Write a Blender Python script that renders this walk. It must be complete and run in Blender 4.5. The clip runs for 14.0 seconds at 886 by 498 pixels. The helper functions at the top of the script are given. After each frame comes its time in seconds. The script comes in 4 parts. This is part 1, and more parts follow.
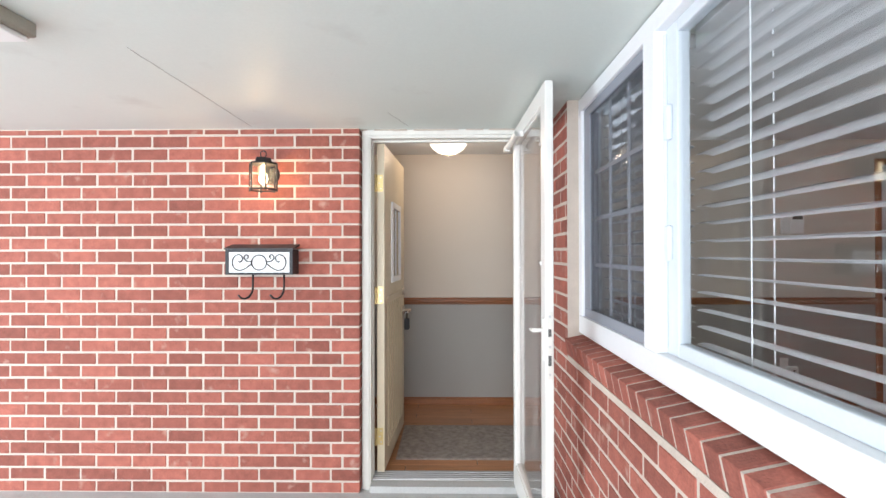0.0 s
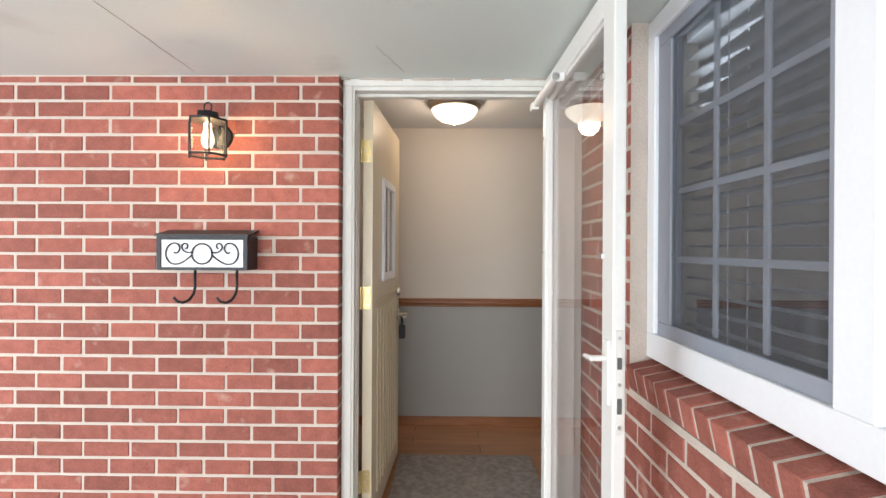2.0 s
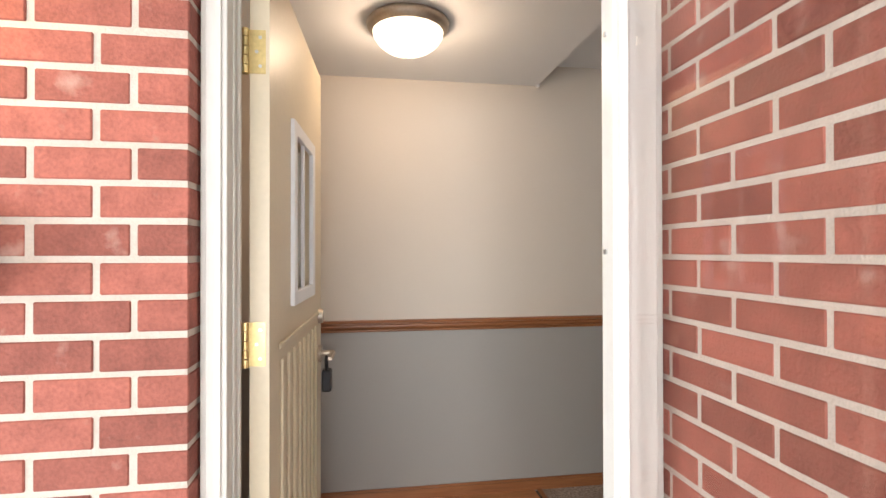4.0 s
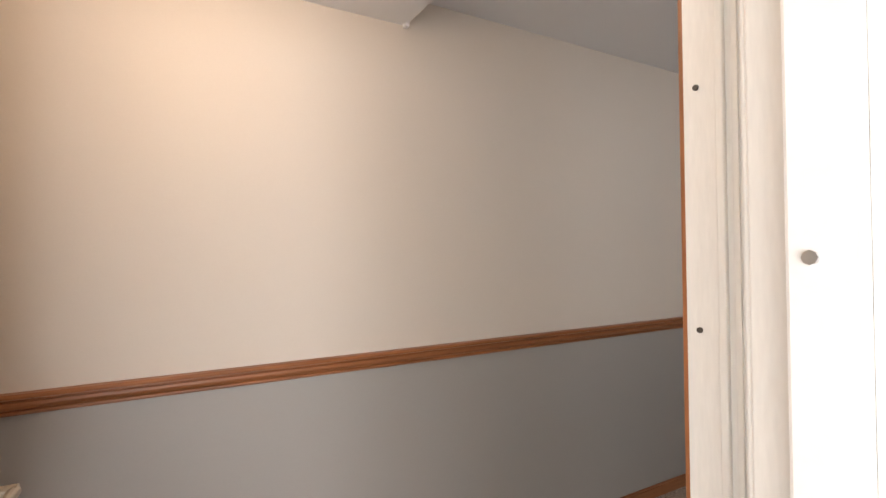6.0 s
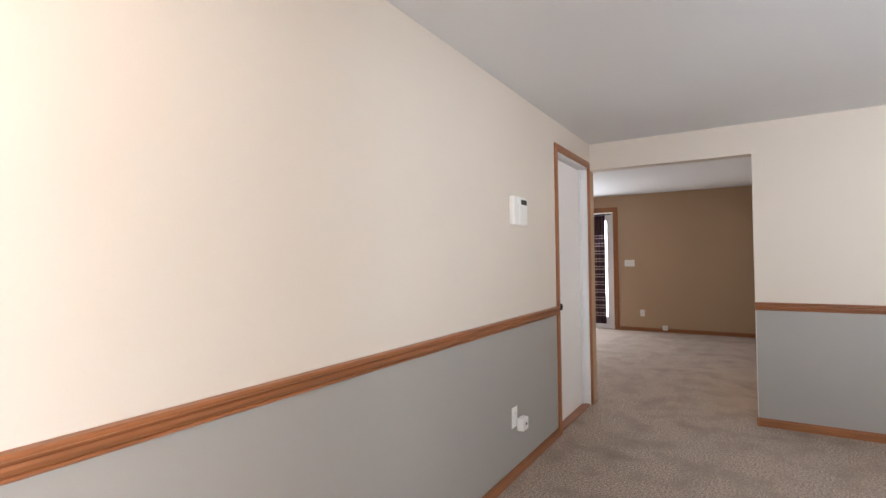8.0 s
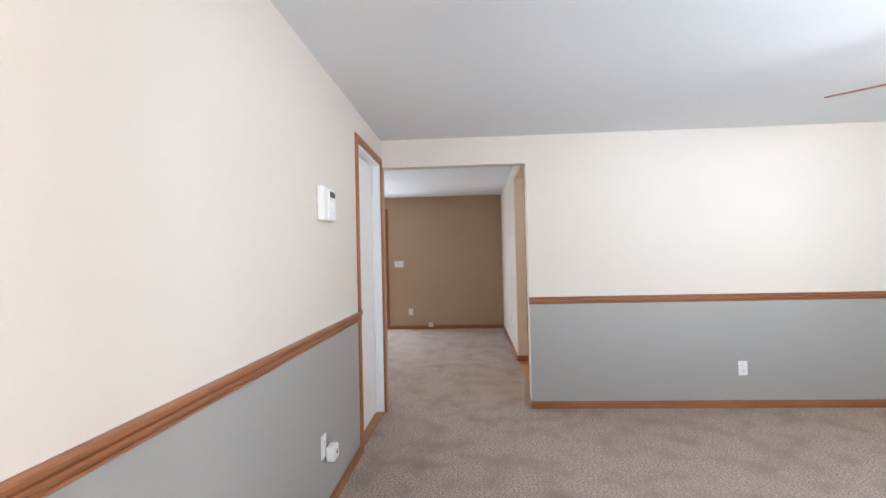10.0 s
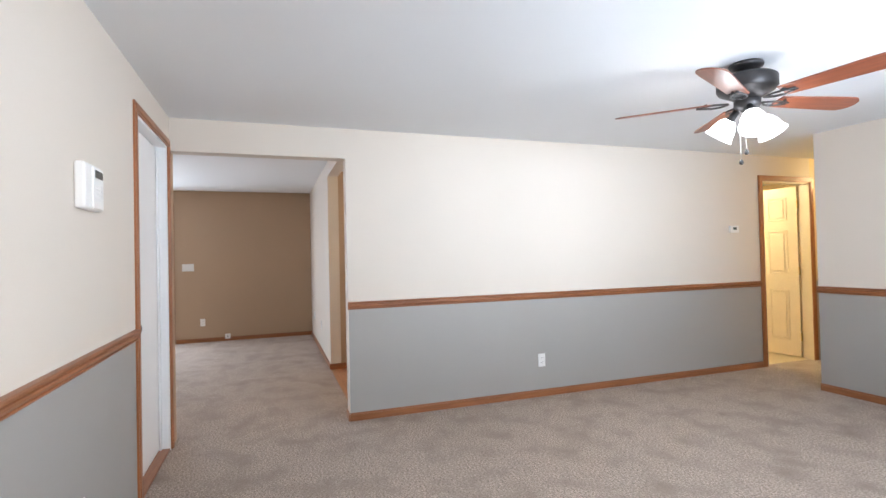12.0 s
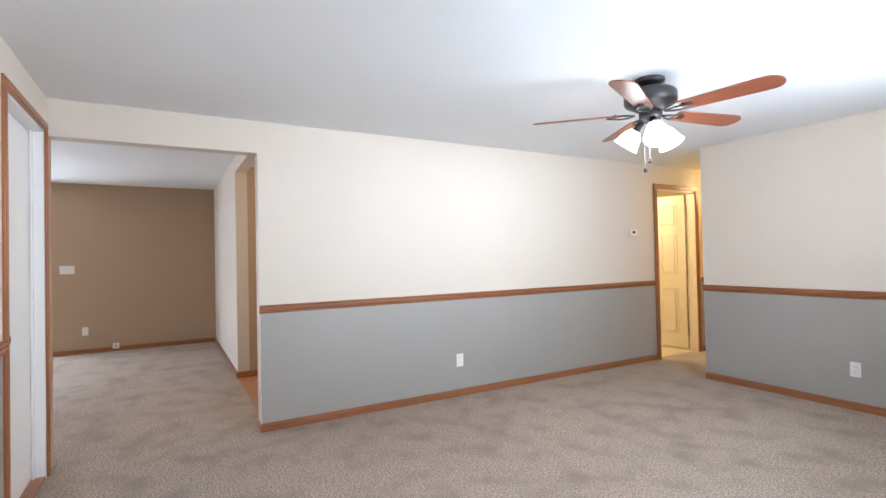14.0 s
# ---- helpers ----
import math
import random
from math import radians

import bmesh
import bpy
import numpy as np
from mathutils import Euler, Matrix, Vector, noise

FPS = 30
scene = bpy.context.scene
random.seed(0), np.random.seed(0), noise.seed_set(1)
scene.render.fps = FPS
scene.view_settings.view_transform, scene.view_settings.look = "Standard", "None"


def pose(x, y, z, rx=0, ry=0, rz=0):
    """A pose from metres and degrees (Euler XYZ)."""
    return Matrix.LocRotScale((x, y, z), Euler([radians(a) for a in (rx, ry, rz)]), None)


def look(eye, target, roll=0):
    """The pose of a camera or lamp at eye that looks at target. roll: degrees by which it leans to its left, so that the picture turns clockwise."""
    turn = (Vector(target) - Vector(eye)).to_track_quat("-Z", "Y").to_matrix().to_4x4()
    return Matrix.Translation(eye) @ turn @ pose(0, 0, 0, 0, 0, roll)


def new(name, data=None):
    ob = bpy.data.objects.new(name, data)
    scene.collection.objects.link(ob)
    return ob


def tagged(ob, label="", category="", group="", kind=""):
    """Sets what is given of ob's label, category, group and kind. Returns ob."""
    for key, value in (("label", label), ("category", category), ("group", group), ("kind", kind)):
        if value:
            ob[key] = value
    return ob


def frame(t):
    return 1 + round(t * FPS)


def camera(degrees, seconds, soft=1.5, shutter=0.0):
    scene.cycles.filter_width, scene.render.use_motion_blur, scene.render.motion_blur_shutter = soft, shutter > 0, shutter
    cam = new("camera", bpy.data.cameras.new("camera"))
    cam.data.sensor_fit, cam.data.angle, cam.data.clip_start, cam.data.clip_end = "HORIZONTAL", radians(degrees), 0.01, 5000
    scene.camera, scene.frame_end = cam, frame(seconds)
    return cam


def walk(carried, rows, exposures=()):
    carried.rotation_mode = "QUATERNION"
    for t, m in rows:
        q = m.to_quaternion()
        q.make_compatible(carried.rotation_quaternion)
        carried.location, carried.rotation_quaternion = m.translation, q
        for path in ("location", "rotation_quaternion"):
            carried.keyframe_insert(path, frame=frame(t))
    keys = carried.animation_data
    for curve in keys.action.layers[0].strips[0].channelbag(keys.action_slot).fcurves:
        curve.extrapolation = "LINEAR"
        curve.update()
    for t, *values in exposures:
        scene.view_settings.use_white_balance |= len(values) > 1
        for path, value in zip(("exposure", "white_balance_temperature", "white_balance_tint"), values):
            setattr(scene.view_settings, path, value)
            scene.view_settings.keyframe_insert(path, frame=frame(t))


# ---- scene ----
cam = camera(84.4, 14.0)
PATH = [
    (0, (0.047, -2.75, 1.335), (0.015, -0.751, 1.349), -0.1),
    (0.5, (0.036, -2.65, 1.316), (0.002, -0.65, 1.327), 0.1),
    (1, (0.021, -2.488, 1.314), (-0.008, -0.488, 1.317), 0.2),
    (1.5, (0.001, -2.294, 1.321), (-0.025, -0.295, 1.318), 0.1),
    (2, (-0.002, -2.067, 1.309), (-0.025, -0.067, 1.306), 0.3),
    (2.5, (-0.014, -1.788, 1.301), (-0.038, 0.212, 1.297), 0.3),
    (3, (-0.038, -1.536, 1.287), (-0.038, 0.464, 1.295), 0.0),
    (3.5, (-0.080, -1.270, 1.29), (0.040, 0.726, 1.299), -0.2),
    (4, (-0.125, -1.006, 1.29), (0.176, 0.971, 1.303), -0.1),
    (4.2, (-0.126, -0.900, 1.281), (0.227, 1.068, 1.304), -0.4),
    (6.5, (0.021, 0.001, 1.296), (1.219, 1.602, 1.328), -0.4),
    (7.5, (0.181, 0.289, 1.272), (1.742, 1.538, 1.321), -0.6),
    (8, (0.258, 0.373, 1.284), (1.957, 1.427, 1.331), -0.7),
    (10.5, (0.578, 0.832, 1.285), (2.574, 0.717, 1.32), -1.3),
    (11, (0.649, 0.842, 1.273), (2.62, 0.506, 1.306), -1.2),
    (11.5, (0.751, 0.872, 1.278), (2.682, 0.351, 1.309), -1.3),
    (12, (0.794, 0.877, 1.281), (2.682, 0.219, 1.312), -1.3),
    (12.5, (0.809, 0.883, 1.281), (2.657, 0.121, 1.315), -1.3),
    (13, (0.831, 0.894, 1.302), (2.64, 0.041, 1.324), -1.3),
    (13.5, (0.847, 0.897, 1.299), (2.617, -0.033, 1.32), -1.4),
    (14, (0.856, 0.911, 1.274), (2.598, -0.07, 1.305), -1.2),
]
EXPOSURES = [(0.0, -0.42, 5950, 9), (2.0, -0.58, 6100, 9), (3.0, -0.38, 6300, 10), (4.2, 0.0, 6350, 12), (6.3, 0.25, 6500, 15), (7.0, 0.62, 6450, 15), (8.2, 1.25, 6050, 12), (10.5, 1.60, 5600, 9), (14.0, 1.66, 5620, 9)]
walk(cam, [(t, look(eye, target, roll)) for t, eye, target, roll in PATH], EXPOSURES)

# ---- light ----
SUN_EL, SUN_AZ = 38.0, 205.0
world = bpy.data.worlds.new("sky")
scene.world = world
world.use_nodes = True
wn = world.node_tree.nodes
sky = wn.new("ShaderNodeTexSky")
sky.sky_type, sky.sun_disc = "NISHITA", False
sky.sun_elevation, sky.sun_rotation = radians(SUN_EL), radians(SUN_AZ)
sky.air_density, sky.dust_density, sky.ozone_density = 1.0, 3.0, 1.0
world.node_tree.links.new(sky.outputs[0], wn["Background"].inputs[0])
wn["Background"].inputs[1].default_value = 0.15


def lamp(name, kind, m, energy, color, **settings):
    data = bpy.data.lights.new(name, kind)
    data.energy, data.color = energy, color
    ob = new(name, data)
    ob.matrix_world = m
    return ob


sun = lamp("sun", "SUN", look((0, 0, 0), (0.3, 0.75, -0.75)), 1.2, (1.0, 0.96, 0.9))
sun.data.angle = radians(12)


def area(name, m, w, h, energy, color):
    ob = lamp(name, "AREA", m, energy, color)
    ob.data.shape, ob.data.size, ob.data.size_y = "RECTANGLE", w, h
    return ob


# lamps standing in for daylight: porch window, patio door, the porch's two open sides
area("window_daylight", look((1.09, -1.65, 1.50), (4.0, -1.03, 2.45)), 2.3, 0.95, 19, (0.93, 0.97, 1.0)).data.spread = radians(165)
area("patio_daylight", look((9.30, 3.4, 1.1), (6, 2.6, 0.6)), 1.6, 1.9, 32, (0.95, 0.98, 1.0))
area("porch_daylight", look((-4.2, -2.6, 1.1), (0, -0.6, 1.0)), 3.2, 2.0, 180, (0.97, 0.99, 1.0))
area("porch_front_daylight", look((-1.2, -6.0, 1.0), (-0.6, 0, 1.1)), 5.0, 1.9, 320, (0.98, 0.99, 1.0))


def point(name, at, energy, color, radius):
    ob = lamp(name, "POINT", Matrix.Translation(at), energy, color)
    ob.data.shadow_soft_size = radius
    return ob


WARM = (1.0, 0.76, 0.48)
point("entry_bulb", (0.03, 0.92, 2.06), 7.5, (1.0, 0.72, 0.48), 0.06)
point("hall_bulb", (4.25, -5.6, 2.1), 6, (1.0, 0.72, 0.34), 0.08)
point("bath_bulb", (5.7, -4.1, 2.1), 23, (1.0, 0.78, 0.42), 0.08)
point("lantern_bulb", (-0.967, -0.125, 1.755), 4.0, (1.0, 0.62, 0.28), 0.02)
point("kitchen_bulb", (5.75, -1.1, 2.1), 10, (1.0, 0.76, 0.48), 0.08)
FAN = (2.787, -1.63)
BLADE0 = 44
for a in (20, 140, 260):
    point("fan_bulb", (FAN[0] + 0.13 * math.cos(radians(a)), FAN[1] + 0.13 * math.sin(radians(a)), 1.90), 1.45, (1.0, 0.93, 0.84), 0.05)


# ---- materials ----
def material(name, color, rough=0.6, metal=0.0, vary=0.08, scale=8.0, fine=120.0, bump=0.1, dist=0.002, stretch=(1, 1, 1), spread=0.0,
             stain=None, stain_scale=2.0, stain_at=0.6, soft=0.12, coords="Object", islands=False):
    """A surface with variation at two scales, a fine relief, and stains of their own shape."""
    m = bpy.data.materials.new(name)
    m.use_nodes = True
    n, l = m.node_tree.nodes, m.node_tree.links
    b = n["Principled BSDF"]
    b.inputs["Roughness"].default_value, b.inputs["Metallic"].default_value = rough, metal
    tc = n.new("ShaderNodeTexCoord")
    mp = n.new("ShaderNodeMapping")
    mp.inputs["Scale"].default_value = stretch
    l.new(n.new("ShaderNodeNewGeometry").outputs["Position"] if coords == "World" else tc.outputs[coords], mp.inputs[0])

    def tex(s, detail):
        t = n.new("ShaderNodeTexNoise")
        t.inputs["Scale"].default_value, t.inputs["Detail"].default_value = s, detail
        l.new(mp.outputs[0], t.inputs["Vector"])
        return t.outputs["Fac"]

    big, small = tex(scale, 4), tex(fine, 3)
    add = n.new("ShaderNodeMath")
    add.operation = "MULTIPLY_ADD"
    l.new(big, add.inputs[0])
    add.inputs[1].default_value = 1.2
    l.new(small, add.inputs[2])
    rng = n.new("ShaderNodeMapRange")
    rng.inputs[1].default_value, rng.inputs[2].default_value = 0.6, 1.6
    rng.inputs[3].default_value, rng.inputs[4].default_value = 1 - vary, 1 + vary
    l.new(add.outputs[0], rng.inputs[0])
    value = rng.outputs[0]
    if spread:
        src = n.new("ShaderNodeNewGeometry").outputs["Random Per Island"] if islands else n.new("ShaderNodeObjectInfo").outputs["Random"]
        r2 = n.new("ShaderNodeMapRange")
        r2.inputs[3].default_value, r2.inputs[4].default_value = 1 - spread, 1 + spread
        l.new(src, r2.inputs[0])
        mul = n.new("ShaderNodeMath")
        mul.operation = "MULTIPLY"
        l.new(value, mul.inputs[0]), l.new(r2.outputs[0], mul.inputs[1])
        value = mul.outputs[0]
    hsv = n.new("ShaderNodeHueSaturation")
    hsv.inputs["Color"].default_value = (*color, 1)
    l.new(value, hsv.inputs["Value"])
    out = hsv.outputs[0]
    if stain:
        st = tex(stain_scale, 6)
        r3 = n.new("ShaderNodeMapRange")
        r3.inputs[1].default_value, r3.inputs[2].default_value = stain_at, stain_at + soft
        l.new(st, r3.inputs[0])
        mix = n.new("ShaderNodeMix")
        mix.data_type = "RGBA"
        l.new(r3.outputs[0], mix.inputs["Factor"])
        l.new(out, mix.inputs["A"])
        mix.inputs["B"].default_value = (*stain, 1)
        out = mix.outputs["Result"]
    l.new(out, b.inputs["Base Color"])
    if bump:
        bp = n.new("ShaderNodeBump")
        bp.inputs["Strength"].default_value, bp.inputs["Distance"].default_value = bump, dist
        l.new(small, bp.inputs["Height"])
        l.new(bp.outputs[0], b.inputs["Normal"])
    return m


def wood(name, color, axis, rough=0.35):
    """Stained wood with grain along one axis."""
    s = [22.0, 22.0, 22.0]
    s[axis] = 1.2
    return material(name, color, rough, vary=0.38, scale=1.6, fine=6.0, bump=0.08, dist=0.001, stretch=s)


def glass(name, tint=(1, 1, 1), rough=0.0, mixin=1.0, power=4.5):
    """Thin pane: clear with a mirror-like sheen."""
    m = bpy.data.materials.new(name)
    m.use_nodes = True
    n, l = m.node_tree.nodes, m.node_tree.links
    n.remove(n["Principled BSDF"])
    tr, gl, mix, lw = n.new("ShaderNodeBsdfTransparent"), n.new("ShaderNodeBsdfGlossy"), n.new("ShaderNodeMixShader"), n.new("ShaderNodeLayerWeight")
    tr.inputs[0].default_value = (*tint, 1)
    gl.inputs["Roughness"].default_value = rough
    po, mr = n.new("ShaderNodeMath"), n.new("ShaderNodeMapRange")
    po.operation = "POWER"
    po.inputs[1].default_value = power
    lw.inputs[0].default_value = 0.5
    mr.inputs[3].default_value, mr.inputs[4].default_value = 0.045 * mixin, 0.9
    l.new(lw.outputs["Facing"], po.inputs[0]), l.new(po.outputs[0], mr.inputs[0]), l.new(mr.outputs[0], mix.inputs[0])
    l.new(tr.outputs[0], mix.inputs[1]), l.new(gl.outputs[0], mix.inputs[2])
    l.new(mix.outputs[0], n["Material Output"].inputs[0])
    return m


def screen_mesh(name):
    """Fine grey insect mesh, half see-through."""
    m = bpy.data.materials.new(name)
    m.use_nodes = True
    n, l = m.node_tree.nodes, m.node_tree.links
    b = n["Principled BSDF"]
    b.inputs["Base Color"].default_value, b.inputs["Roughness"].default_value = (0.07, 0.075, 0.092, 1), 0.7
    tr, mix = n.new("ShaderNodeBsdfTransparent"), n.new("ShaderNodeMixShader")
    mix.inputs[0].default_value = 0.26
    l.new(tr.outputs[0], mix.inputs[1]), l.new(b.outputs[0], mix.inputs[2]), l.new(mix.outputs[0], n["Material Output"].inputs[0])
    return m


def glow(name, color, strength):
    m = bpy.data.materials.new(name)
    m.use_nodes = True
    b = m.node_tree.nodes["Principled BSDF"]
    b.inputs["Base Color"].default_value, b.inputs["Roughness"].default_value = (0.85, 0.83, 0.78, 1), 0.35
    b.inputs["Emission Color"].default_value, b.inputs["Emission Strength"].default_value = (*color, 1), strength
    return m


BEIGE = material("beige_wall_paint", (0.68, 0.615, 0.535), 0.62, vary=0.025, scale=1.3, fine=260, bump=0.06)
GREY = material("grey_wall_paint", (0.36, 0.345, 0.32), 0.5, vary=0.03, scale=1.3, fine=260, bump=0.06)
TAN = material("tan_wall_paint", (0.45, 0.322, 0.21), 0.6, vary=0.03, scale=1.3, fine=240, bump=0.06)
CREAM = material("cream_wall_paint", (0.70, 0.56, 0.32), 0.6, vary=0.03, scale=1.5, fine=240, bump=0.06)
CEIL = material("ceiling_paint", (0.80, 0.81, 0.82), 0.75, vary=0.02, scale=1.2, fine=200, bump=0.12)
SOFFIT = material("porch_ceiling_paint", (0.70, 0.75, 0.71), 0.5, vary=0.035, scale=1.4, fine=90, bump=0.06, stain=(0.62, 0.65, 0.61), stain_scale=3.0, stain_at=0.62)
OAK_X, OAK_Y, OAK_Z = (wood("oak_trim_" + "xyz"[i], (0.30, 0.118, 0.046), i) for i in range(3))
CARPET = material("carpet", (0.44, 0.358, 0.295), 0.95, vary=1.0, scale=80, fine=150, bump=0.9, dist=0.012, stain=(0.32, 0.255, 0.205), stain_scale=4.0, stain_at=0.47, soft=0.26)
LAMINATE = material("laminate", (0.44, 0.205, 0.092), 0.32, vary=0.30, scale=1.4, fine=7, bump=0.05, stretch=(1.5, 20, 20), spread=0.12, coords="World")
TILE = material("bath_floor", (0.55, 0.45, 0.28), 0.4, vary=0.06)
MORTAR = material("mortar", (0.57, 0.49, 0.42), 0.95, vary=0.14, scale=9, fine=170, bump=0.6, dist=0.004)
BRICK = material("red_brick", (0.312, 0.098, 0.070), 0.85, vary=0.34, scale=20, fine=130, coords="World", bump=0.7, dist=0.003, spread=0.24, stain=(0.52, 0.33, 0.27), stain_scale=11, stain_at=0.62, soft=0.20)
BRICK_FAR = material("red_brick_joined", (0.312, 0.098, 0.070), 0.85, vary=0.34, scale=20, fine=130, coords="World", bump=0.7, dist=0.003, spread=0.24, islands=True)
CONCRETE = material("porch_concrete", (0.47, 0.47, 0.46), 0.9, vary=0.14, scale=3, fine=90, bump=0.4, stain=(0.36, 0.36, 0.35), stain_scale=4)
FRAME_W = material("weathered_white_paint", (0.74, 0.715, 0.66), 0.5, vary=0.08, scale=5, fine=60, bump=0.15, stretch=(3, 3, 0.5), stain=(0.55, 0.51, 0.45), stain_scale=9, stain_at=0.7)
STORM_W = material("storm_door_enamel", (0.80, 0.785, 0.745), 0.35, vary=0.04, scale=6, fine=80, bump=0.05)
VINYL = material("white_vinyl", (0.84, 0.85, 0.87), 0.35, vary=0.03, scale=5, fine=90, bump=0.04)
WHITE = material("white_door_paint", (0.80, 0.80, 0.80), 0.4, vary=0.03, scale=4, fine=90, bump=0.05)
DOORP = material("cream_door_paint", (0.68, 0.585, 0.42), 0.38, vary=0.06, scale=4, fine=70, bump=0.08)
PLASTIC = material("white_plastic", (0.82, 0.81, 0.78), 0.35, vary=0.02, bump=0.0)
LCD = material("dark_display", (0.06, 0.07, 0.06), 0.15, vary=0.02, bump=0.0)
SCREENF = material("screen_frame_grey", (0.29, 0.31, 0.36), 0.5, vary=0.05, bump=0.05)
# vinyl of the recessed sash, its bluish shade put into the colour
SASH_SHADED = material("shaded_sash_vinyl", (0.66, 0.71, 0.76), 0.4, vary=0.04, scale=5, fine=90, bump=0.04)
MUNTIN = material("muntin_grey", (0.50, 0.53, 0.60), 0.5, vary=0.04, bump=0.0)
SLAT = material("blind_slat", (0.90, 0.90, 0.91), 0.45, vary=0.03, scale=6, bump=0.03)
BLACK = material("black_iron", (0.022, 0.022, 0.025), 0.45, metal=0.2, vary=0.2, scale=20, fine=200, bump=0.25)
BRONZE = material("dark_bronze", (0.045, 0.042, 0.042), 0.4, metal=0.6, vary=0.2, scale=18, bump=0.1)
NICKEL = material("brushed_nickel", (0.46, 0.40, 0.33), 0.35, metal=0.9, vary=0.12, scale=10, bump=0.05)
BRASS = material("worn_brass", (0.62, 0.48, 0.22), 0.35, metal=0.85, vary=0.2, scale=25, bump=0.1)
SCREW = material("rusted_screw", (0.10, 0.085, 0.07), 0.6, metal=0.5, vary=0.2, bump=0.1)
STEEL = material("steel", (0.55, 0.55, 0.55), 0.3, metal=0.9, vary=0.1, bump=0.05)
BLADE = material("cherry_blade", (0.20, 0.06, 0.028), 0.3, vary=0.35, scale=1.5, fine=6, bump=0.04, stretch=(1.2, 22, 22))
OPAL = material("mailbox_white_panel", (0.84, 0.84, 0.84), 0.4, vary=0.02, bump=0.0)
MAT_G = material("doormat_pile", (0.37, 0.325, 0.295), 0.95, vary=0.5, scale=30, fine=240, bump=1.0, dist=0.01)
PLUM = material("curtain_plum", (0.055, 0.022, 0.032), 0.85, vary=0.2, scale=30, fine=250, bump=0.3)
PLAID = material("curtain_stripe", (0.46, 0.34, 0.32), 0.85, vary=0.2, scale=30, fine=250, bump=0.3)
SEAM = material("ceiling_seam", (0.36, 0.37, 0.35), 0.8, vary=0.2)
DARK = material("seam_dark", (0.10, 0.10, 0.095), 0.8, vary=0.1)
ALU = material("aluminium_threshold", (0.50, 0.50, 0.51), 0.45, metal=0.6, vary=0.12, scale=12, bump=0.1)
LIGHT_BOX = material("porch_fixture_metal", (0.36, 0.345, 0.29), 0.5, metal=0.2, vary=0.1, bump=0.1)
GLASS, GLASS_D, GLASS_W = glass("clear_pane"), glass("dim_pane", (0.92, 0.94, 0.96), power=6.5), glass("window_pane", (0.95, 0.96, 0.97), power=6.5)
LANTERN_G = glass("lantern_pane", (0.97, 0.95, 0.9))
SCREEN = screen_mesh("insect_screen")
GLOW_E = glow("lit_dome_glass", (1.0, 0.86, 0.66), 2.6)
GLOW_F = glow("lit_frosted_shade", (1.0, 0.95, 0.88), 2.2)
GLOW_B = glow("lit_bulb", (1.0, 0.80, 0.5), 9.0)
GLOW_O = glow("outside_daylight", (0.95, 0.98, 1.0), 2.2)
DIFF = material("fixture_diffuser", (0.85, 0.85, 0.84), 0.4, vary=0.02, bump=0.0)


# ---- building helpers ----
def box(bm, x0, x1, y0, y1, z0, z1, mat=0, bevel=0.0):
    r = bmesh.ops.create_cube(bm, size=1.0, matrix=Matrix.Translation(((x0 + x1) / 2, (y0 + y1) / 2, (z0 + z1) / 2)) @ Matrix.Diagonal((abs(x1 - x0), abs(y1 - y0), abs(z1 - z0), 1)))
    faces = {f for v in r["verts"] for f in v.link_faces}
    for f in faces:
        f.material_index = mat
    if bevel:
        edges = {e for v in r["verts"] for e in v.link_edges}
        bmesh.ops.bevel(bm, geom=list(edges), offset=bevel, segments=2, affect="EDGES", profile=0.5)
    return bm


def B(*a, **k):
    return box(bmesh.new(), *a, **k)


def rod(bm, a, b, r1, r2=None, n=12):
    a, b = Vector(a), Vector(b)
    d = b - a
    m = Matrix.Translation((a + b) / 2) @ d.to_track_quat("Z", "Y").to_matrix().to_4x4()
    bmesh.ops.create_cone(bm, cap_ends=True, segments=n, radius1=r1, radius2=r1 if r2 is None else r2, depth=d.length, matrix=m)
    return bm


def lathe(bm, profile, m=Matrix(), n=28):
    """A body of revolution from (radius, height) pairs."""
    rings = []
    for r, z in profile:
        rings.append([bm.verts.new(m @ Vector((r * math.cos(2 * math.pi * i / n), r * math.sin(2 * math.pi * i / n), z))) for i in range(n)])
    for a, b in zip(rings, rings[1:]):
        for i in range(n):
            f = bm.faces.new((a[i], a[(i + 1) % n], b[(i + 1) % n], b[i]))
            f.smooth = True
    for ring, flip in ((rings[0], True), (rings[-1], False)):
        bm.faces.new(ring[::-1] if flip else ring)
    return bm


def tube(bm, points, r, n=8, square=None):
    """A bent bar through points."""
    pts = [Vector(p) for p in points]
    rings = []
    side = None
    for i, p in enumerate(pts):
        d = (pts[min(i + 1, len(pts) - 1)] - pts[max(i - 1, 0)]).normalized()
        if side is None:
            side = d.orthogonal().normalized()
        side = (side - d * side.dot(d)).normalized()
        up = d.cross(side)
        rings.append([bm.verts.new(p + r * (side * math.cos(2 * math.pi * k / n) + up * math.sin(2 * math.pi * k / n))) for k in range(n)])
    for a, b in zip(rings, rings[1:]):
        for k in range(n):
            bm.faces.new((a[k], a[(k + 1) % n], b[(k + 1) % n], b[k])).smooth = True
    bm.faces.new(rings[0][::-1]), bm.faces.new(rings[-1])
    return bm


def finish(name, bm, mats):
    bmesh.ops.recalc_face_normals(bm, faces=bm.faces)
    me = bpy.data.meshes.new(name)
    bm.to_mesh(me)
    bm.free()
    for m in mats if isinstance(mats, (list, tuple)) else [mats]:
        me.materials.append(m)
    return me


def part(name, bm, mats, parent, label=""):
    ob = new(name, finish(name, bm, mats))
    ob.parent = parent
    return tagged(ob, label)


